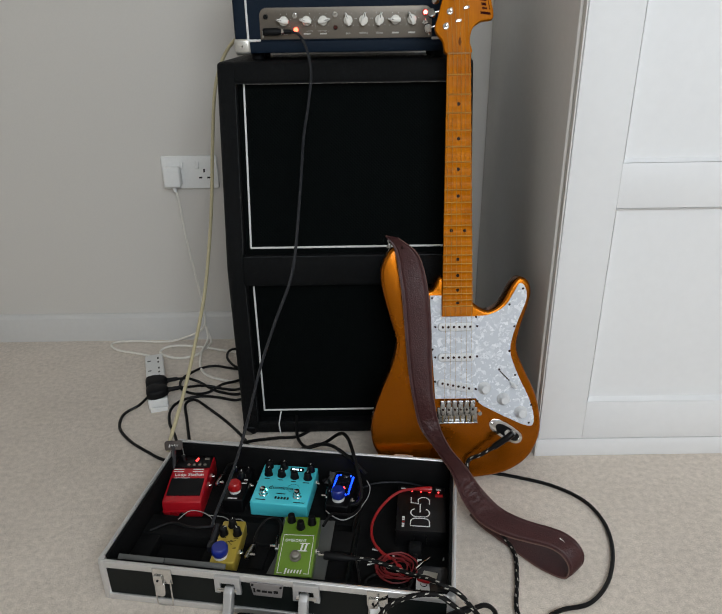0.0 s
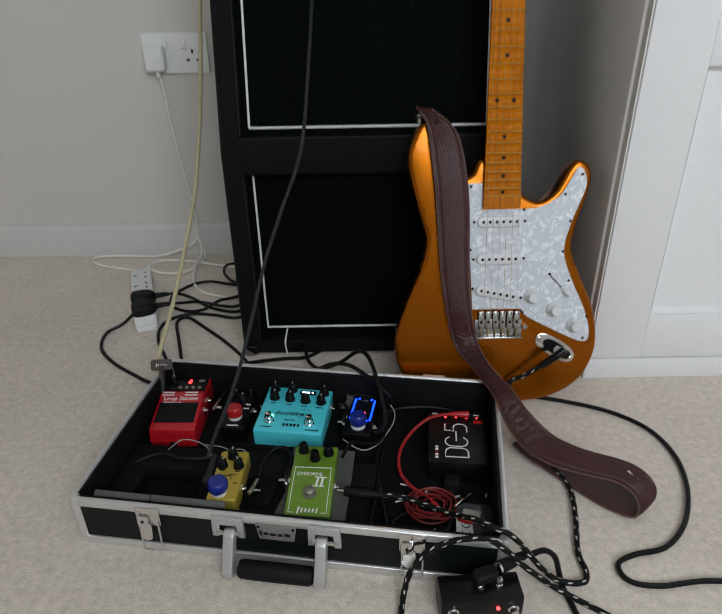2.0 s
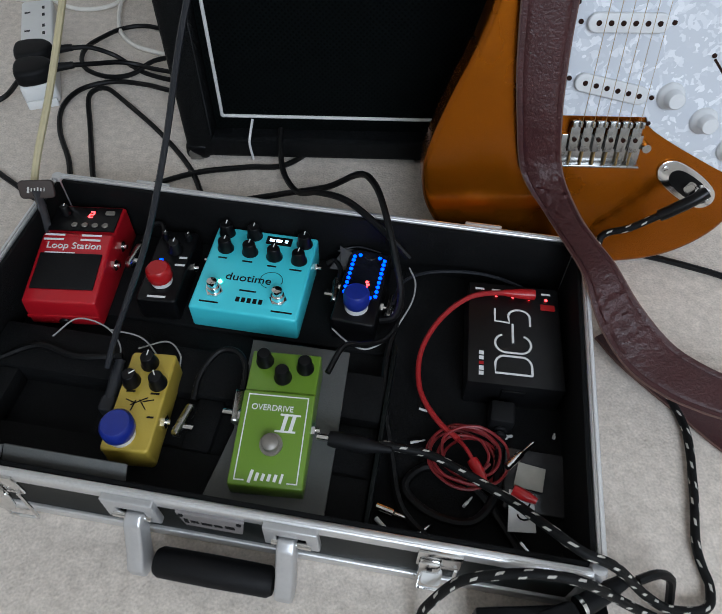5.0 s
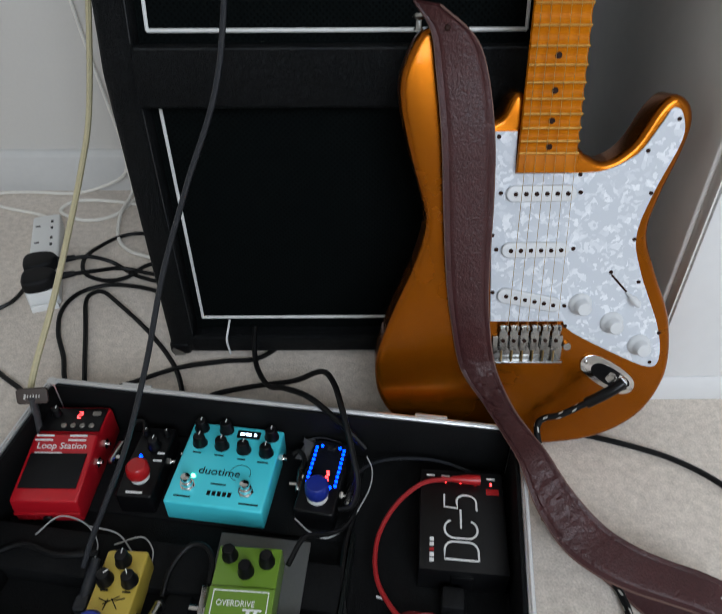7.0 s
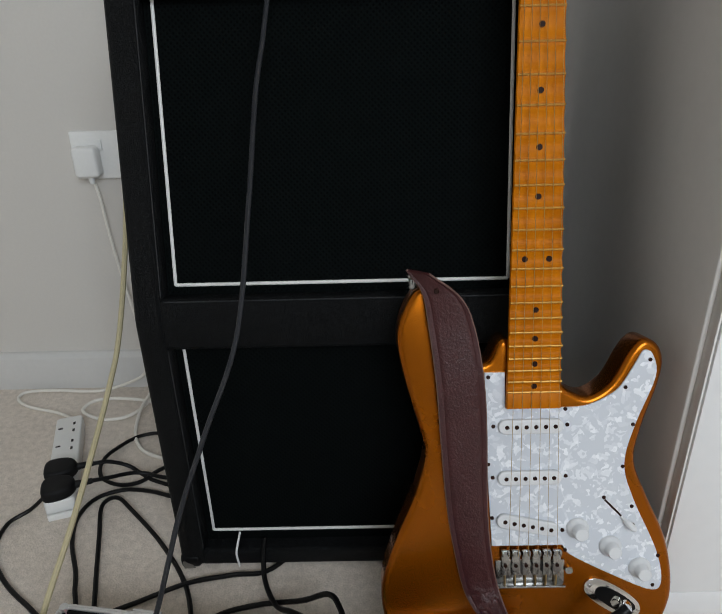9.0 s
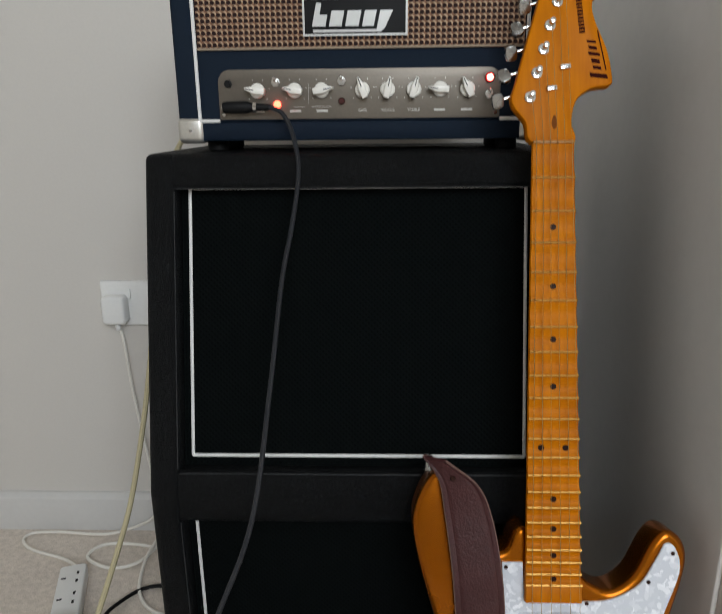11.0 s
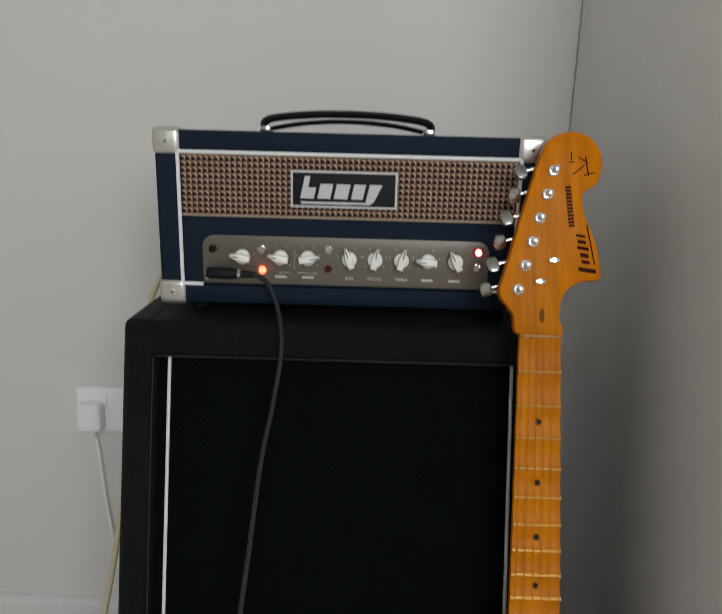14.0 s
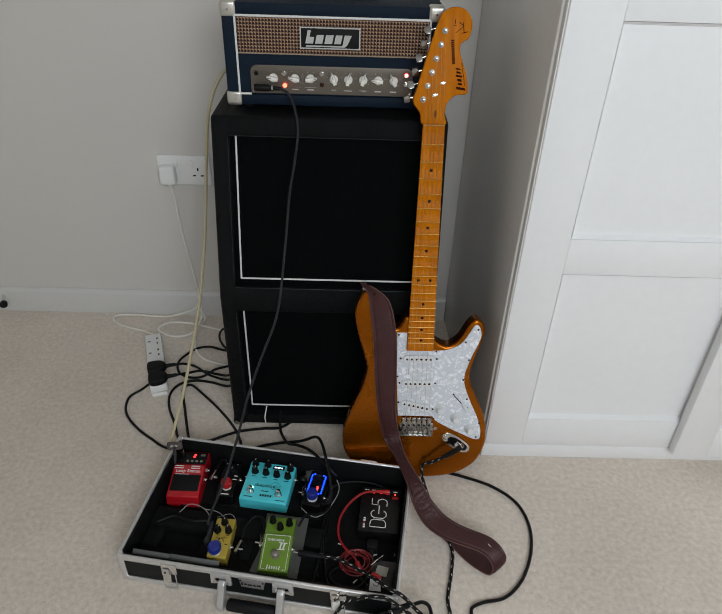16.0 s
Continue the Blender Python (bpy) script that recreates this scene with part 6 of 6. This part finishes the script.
patch([(0.2105, 0.102, 0.046), (0.211, 0.125, 0.052), (0.222, 0.146, 0.058), (0.238, 0.148, 0.060), (0.249, 0.136, 0.058), (0.252, 0.115, 0.053)], ((0.2095, 0.082, 0.046, -10), (0.2515, 0.098, 0.053, 8)), "short dark patch lead arched between two pedals")
patch([(0.097, 0.275, 0.042), (0.100, 0.296, 0.046), (0.110, 0.300, 0.046), (0.116, 0.285, 0.040), (0.116, 0.270, 0.034)], ((0.096, 0.256, 0.041, -5),), "short dark patch lead beside the looper pedal")
patch([(0.2905, 0.286, 0.034), (0.298, 0.290, 0.036), (0.306, 0.280, 0.035), (0.306, 0.262, 0.032)], ((0.306, 0.254, 0.032, 5),), "short dark patch lead between turquoise and tuner pedals")
patch([(0.321, 0.140, 0.060), (0.330, 0.168, 0.062), (0.345, 0.180, 0.052), (0.362, 0.196, 0.040), (0.372, 0.220, 0.036), (0.370, 0.240, 0.033)], ((0.364, 0.242, 0.032, -5),), "dark patch lead rising from the tuner pedal")
gp = thing("jack_plug", CASE @ pose(0.3275, 0.083, 0.053), "black straight jack plug in the green pedal", "plug")
part("plug_tip", moved(rod(0.0032, 0.012, 12), pose(-0.004, 0, 0, 0, 90, 0)), CHROME, gp)
part("plug_barrel", moved(lathe([(0.006, 0), (0.0068, 0.003), (0.0068, 0.030), (0.0055, 0.036), (0.0024, 0.052)], 16), pose(0.006, 0, 0, 0, 90, -2)), RUBBER, gp)
gl = thing("angle_plug", CASE @ pose(0.1465, 0.084, 0.048, 0, 0, 5), "dark grey right-angle jack plug in the mustard pedal", "plug")
part("plug_head", moved(slab(rounded(0.013, 0.016, 0.004), -0.006, 0.006, 0.002), pose(-0.004, 0, 0)), GREY_CABLE, gl)
part("plug_sleeve", moved(lathe([(0.0058, 0), (0.0055, 0.02), (0.0042, 0.034)], 14), pose(-0.004, 0.006, 0.001, -70, 0, -4)), GREY_CABLE, gl)
cl = thing("angle_plug", CASE @ pose(0.010, 0.266, 0.044, 0, 0, 7), "clear-sleeved jack plug in the looper pedal", "plug")
part("plug_sleeve", tube([(-0.006, 0.009, 0.056), (-0.0075, 0.006, 0.034), (-0.008, 0.0, 0.012), (-0.007, -0.004, -0.002)], 0.0046, 12), SMOKE, cl, "smoky clear sleeve")
part("cable_tie", moved(slab(rounded(0.034, 0.018, 0.004), -0.002, 0.002, 0.001), pose(-0.006, 0.010, 0.056, 62, 0, 6)), surface("brown_tab", (0.045, 0.032, 0.026), 0.6), cl, "dark brown leather cable tab")
for k, (w, h) in enumerate(((0.0030, 0.0060), (0.0022, 0.0032), (0.0022, 0.0032), (0.0022, 0.0050), (0.0022, 0.0032), (0.0018, 0.0036))):
    part("print_mark", moved(box(-w / 2 + 0.0005, w / 2 - 0.0005, -h / 2, h / 2, 0.0021, 0.0025), pose(-0.006, 0.010, 0.056, 62, 0, 6) @ pose(-0.0075 + 0.0031 * k, 0, 0, 0, 0, -14)), PRINT_PALE, cl)
for pts, r, m, lab in (
    ([(0.055, 0.150, 0.036), (0.070, 0.172, 0.038), (0.100, 0.168, 0.038), (0.122, 0.150, 0.037), (0.128, 0.128, 0.036)], 0.0008, PALE_WIRE, "thin pale wire on the foam"),
    ([(0.105, 0.166, 0.037), (0.140, 0.160, 0.040), (0.166, 0.140, 0.038)], 0.0008, PALE_WIRE, "thin pale wire on the foam"),
    ([(0.140, 0.150, 0.037), (0.165, 0.160, 0.040), (0.180, 0.150, 0.038), (0.184, 0.138, 0.036)], 0.0008, PALE_WIRE, "thin pale wire on the foam"),
    ([(0.312, 0.204, 0.036), (0.330, 0.192, 0.034), (0.348, 0.189, 0.032), (0.366, 0.203, 0.034), (0.376, 0.225, 0.036), (0.384, 0.250, 0.038), (0.384, 0.272, 0.040), (0.376, 0.288, 0.042)], 0.0009, PALE_WIRE, "thin pale wire beside the tuner pedal"),
    ([(0.300, 0.300, 0.040), (0.320, 0.306, 0.044), (0.345, 0.300, 0.046)], 0.0009, GREY_CABLE, "thin dark wire behind the tuner pedal"),
    ([(0.366, 0.236, 0.046), (0.372, 0.270, 0.040), (0.40, 0.292, 0.036), (0.45, 0.298, 0.036), (0.492, 0.288, 0.034), (0.502, 0.276, 0.030)], 0.0018, GREY_CABLE, "thin grey wire to the power supply"),
    ([(0.375, 0.245, 0.030), (0.368, 0.19, 0.030), (0.372, 0.14, 0.030), (0.386, 0.09, 0.018), (0.40, 0.05, 0.014), (0.43, 0.025, 0.014)], 0.0032, BLACK_CABLE, "black cable along the divider"),
    ([(0.016, 0.12, 0.034), (0.05, 0.136, 0.040), (0.09, 0.130, 0.040), (0.13, 0.138, 0.040)], 0.0028, BLACK_CABLE, "black cable on the foam"),
):
    cable("wire", in_case(pts), r, m, lab, "wire", 6)
# cables over the rear edge, from below the cabinet
cable("black_cable", [(-0.036, 1.415, 0.044), (-0.036, 1.396, 0.034), (-0.030, 1.362, 0.020), (-0.008, 1.312, 0.034), (0.020, 1.272, 0.070), (0.052, 1.240, 0.088), (0.088, 1.208, 0.080), (0.115, 1.19, 0.06)], 0.0035, BLACK_CABLE, "black cable passing over the case edge")
cable("black_cable", [(-0.105, 1.285, 0.005), (-0.090, 1.320, 0.005), (-0.035, 1.333, 0.010), (0.025, 1.312, 0.042), (0.062, 1.285, 0.085), (0.078, 1.252, 0.102), (0.089, 1.212, 0.102), (0.101, 1.170, 0.075), (0.106, 1.145, 0.056), (0.100, 1.128, 0.046), (0.086, 1.126, 0.042)], 0.0035, BLACK_CABLE, "black cable arched over the case edge to the tuner")
# loose bits lying in the case
for x, y, t, l, r in ((0.379, 0.0485, -13, 0.030, 0.0035), (0.4115, 0.026, 49, 0.020, 0.0030), (0.380, 0.0386, -40, 0.021, 0.002), (0.481, 0.0915, 50, 0.036, 0.0035), (0.497, 0.038, -47, 0.019, 0.003), (0.478, 0.128, 20, 0.012, 0.0025), (0.441, 0.135, -70, 0.014, 0.0018), (0.404, 0.145, -10, 0.014, 0.0012), (0.400, 0.110, 20, 0.014, 0.0012), (0.450, 0.060, 55, 0.012, 0.0014), (0.525, 0.135, 80, 0.006, 0.0014)):
    b = part("jack_adaptor" if r > 0.0026 else "cable_tie_end", moved(lathe([(r, 0), (r, l * 0.5), (r * 0.6, l * 0.55), (r * 0.6, l * 0.9), (r * 0.2, l)], 10), CASE @ pose(x, y, 0.0135 + (0.02 if y > 0.09 and r > 0.003 else 0), 0, 90, t)), CHROME if r > 0.0026 else PIPING)
    tagged(b, "loose chrome jack adaptor lying in the case" if r > 0.0026 else "loose white cable tie end in the case", "adaptor" if r > 0.0026 else "cable tie", "loose bits in the case")
film = part("plastic_film", moved(joined(slab([(-0.016, -0.004), (0.010, -0.012), (0.014, 0.012), (0.002, 0.018)], 0, 0.0012), moved(slab([(-0.014, -0.006), (0.010, -0.004), (0.004, 0.016)], 0, 0.0012), pose(0.004, 0.002, 0.003, 24, -18, 30))), CASE @ pose(0.309, 0.288, 0.036, 14, -10, 12)), SMOKE)
tagged(film, "crumpled clear plastic film beside the tuner pedal", "plastic film")
bag = part("plastic_bag", moved(slab(rounded(0.052, 0.056, 0.003), 0, 0.004, 0.0015), CASE @ pose(0.508, 0.092, 0.0105)), SMOKE)
tagged(bag, "small clear plastic bag holding paper", "plastic bag")
note = part("paper_slip", moved(slab([(-0.013, -0.010), (0.011, -0.012), (0.014, 0.009), (-0.009, 0.012)], 0, 0.001), CASE @ pose(0.503, 0.094, 0.0162)), surface("cream_paper", (0.45, 0.43, 0.37), 0.7))
tagged(note, "creased cream paper slip on the bag", "paper")
tag = thing("cable_tag", CASE @ pose(0.494, 0.058, 0.030, 12, 8, 5) @ Matrix.Diagonal((0.85, 0.78, 1, 1)), "white paper tag with printed mark on cable", "tag")
part("tag_paper", slab([(-0.013, -0.022), (0.014, -0.020), (0.012, 0.018), (-0.012, 0.020)], 0, 0.0008), PAPER, tag)
for y in (-0.004, 0.008):
    part("printed_mark", moved(tube([(0.006 * math.cos(radians(a)), 0.005 * math.sin(radians(a)), 0) for a in range(180, 361, 20)], 0.0009, 5, 0), pose(0.002, y, 0.001)), PRINT_BLACK, tag)

# ---- footswitch box and braided cables by the case ----
fb = thing("footswitch_box", pose(0.205, 0.860, 0, 0, 0, 3), "small black metal switch box with two toggles", "switch box")
part("housing", box(-0.048, 0.048, -0.018, 0.018, 0.0005, 0.036, 0.002), BLACK, fb)
for x in (-0.034, 0.036):
    part("toggle_switch", moved(joined(rod(0.0065, 0.002, 16), moved(rod(0.0045, 0.006, 14), pose(0, 0, 0.002)), moved(lathe([(0.0026, 0), (0.0034, 0.010), (0.0026, 0.012)], 12), pose(0, 0, 0.006, 30))), pose(x, -0.018, 0.019, 90)), CHROME, fb, "chrome toggle switch")
part("status_light", moved(lathe([(0.0022, 0), (0.002, 0.002), (0.001, 0.003)], 10), pose(0.018, -0.018, 0.021, 90)), RED_LED, fb, "red status light")
for x in (0.0, 0.022):
    part("jack_nut", moved(joined(rod(0.0062, 0.003, 6), moved(rod(0.005, 0.005, 14), pose(0, 0, 0.003))), pose(x, 0.002, 0.036)), CHROME, fb)
bp = thing("angle_plug", pose(0.207, 0.864, 0.047, 0, 0, 20), "black right-angle jack plug on the switch box", "plug")
part("plug_head", moved(slab(rounded(0.030, 0.017, 0.006), -0.005, 0.009, 0.003), pose(0.004, 0, 0)), RUBBER, bp)
part("plug_sleeve", moved(lathe([(0.0078, 0), (0.0075, 0.020), (0.0055, 0.034), (0.004, 0.044)], 14), pose(0.024, 0.002, 0.003, 0, 90, 8)), RUBBER, bp)
part("plug_collar", moved(rod(0.0082, 0.003, 16), pose(0.0215, 0.002, 0.003, 0, 90, 8)), CHROME, bp)
cable("black_cable", [(0.272, 0.892, 0.052), (0.288, 0.897, 0.051), (0.301, 0.897, 0.040), (0.307, 0.893, 0.022), (0.311, 0.884, 0.005), (0.315, 0.862, 0.004), (0.322, 0.83, 0.004), (0.345, 0.79, 0.004), (0.38, 0.74, 0.004)], 0.0036, BLACK_CABLE, "thin black cable from the switch box")
cable("braided_cable", [(0.06, 0.60, 0.006), (0.095, 0.72, 0.006), (0.108, 0.80, 0.006), (0.113, 0.850, 0.006), (0.118, 0.872, 0.014), (0.124, 0.877, 0.038), (0.141, 0.885, 0.062), (0.166, 0.886, 0.079), (0.195, 0.884, 0.089), (0.222, 0.880, 0.086),
                        (0.268, 0.878, 0.038), (0.308, 0.870, 0.010), (0.352, 0.842, 0.006), (0.392, 0.812, 0.006), (0.45, 0.76, 0.006), (0.52, 0.68, 0.006)], 0.0037, BRAID, "black braided cable with pale flecks, lying past the case", "cable", 10, 10)
cable("black_cable", [(0.345, 1.262, 0.006), (0.410, 1.245, 0.005), (0.480, 1.215, 0.005), (0.528, 1.170, 0.005), (0.545, 1.110, 0.005), (0.536, 1.045, 0.005), (0.505, 0.980, 0.005), (0.462, 0.938, 0.005), (0.415, 0.926, 0.005),
                      (0.390, 0.912, 0.005), (0.395, 0.888, 0.005), (0.430, 0.880, 0.005), (0.50, 0.886, 0.005), (0.60, 0.87, 0.005), (0.72, 0.80, 0.005)], 0.0035, BLACK_CABLE, "long black cable snaking over the carpet")
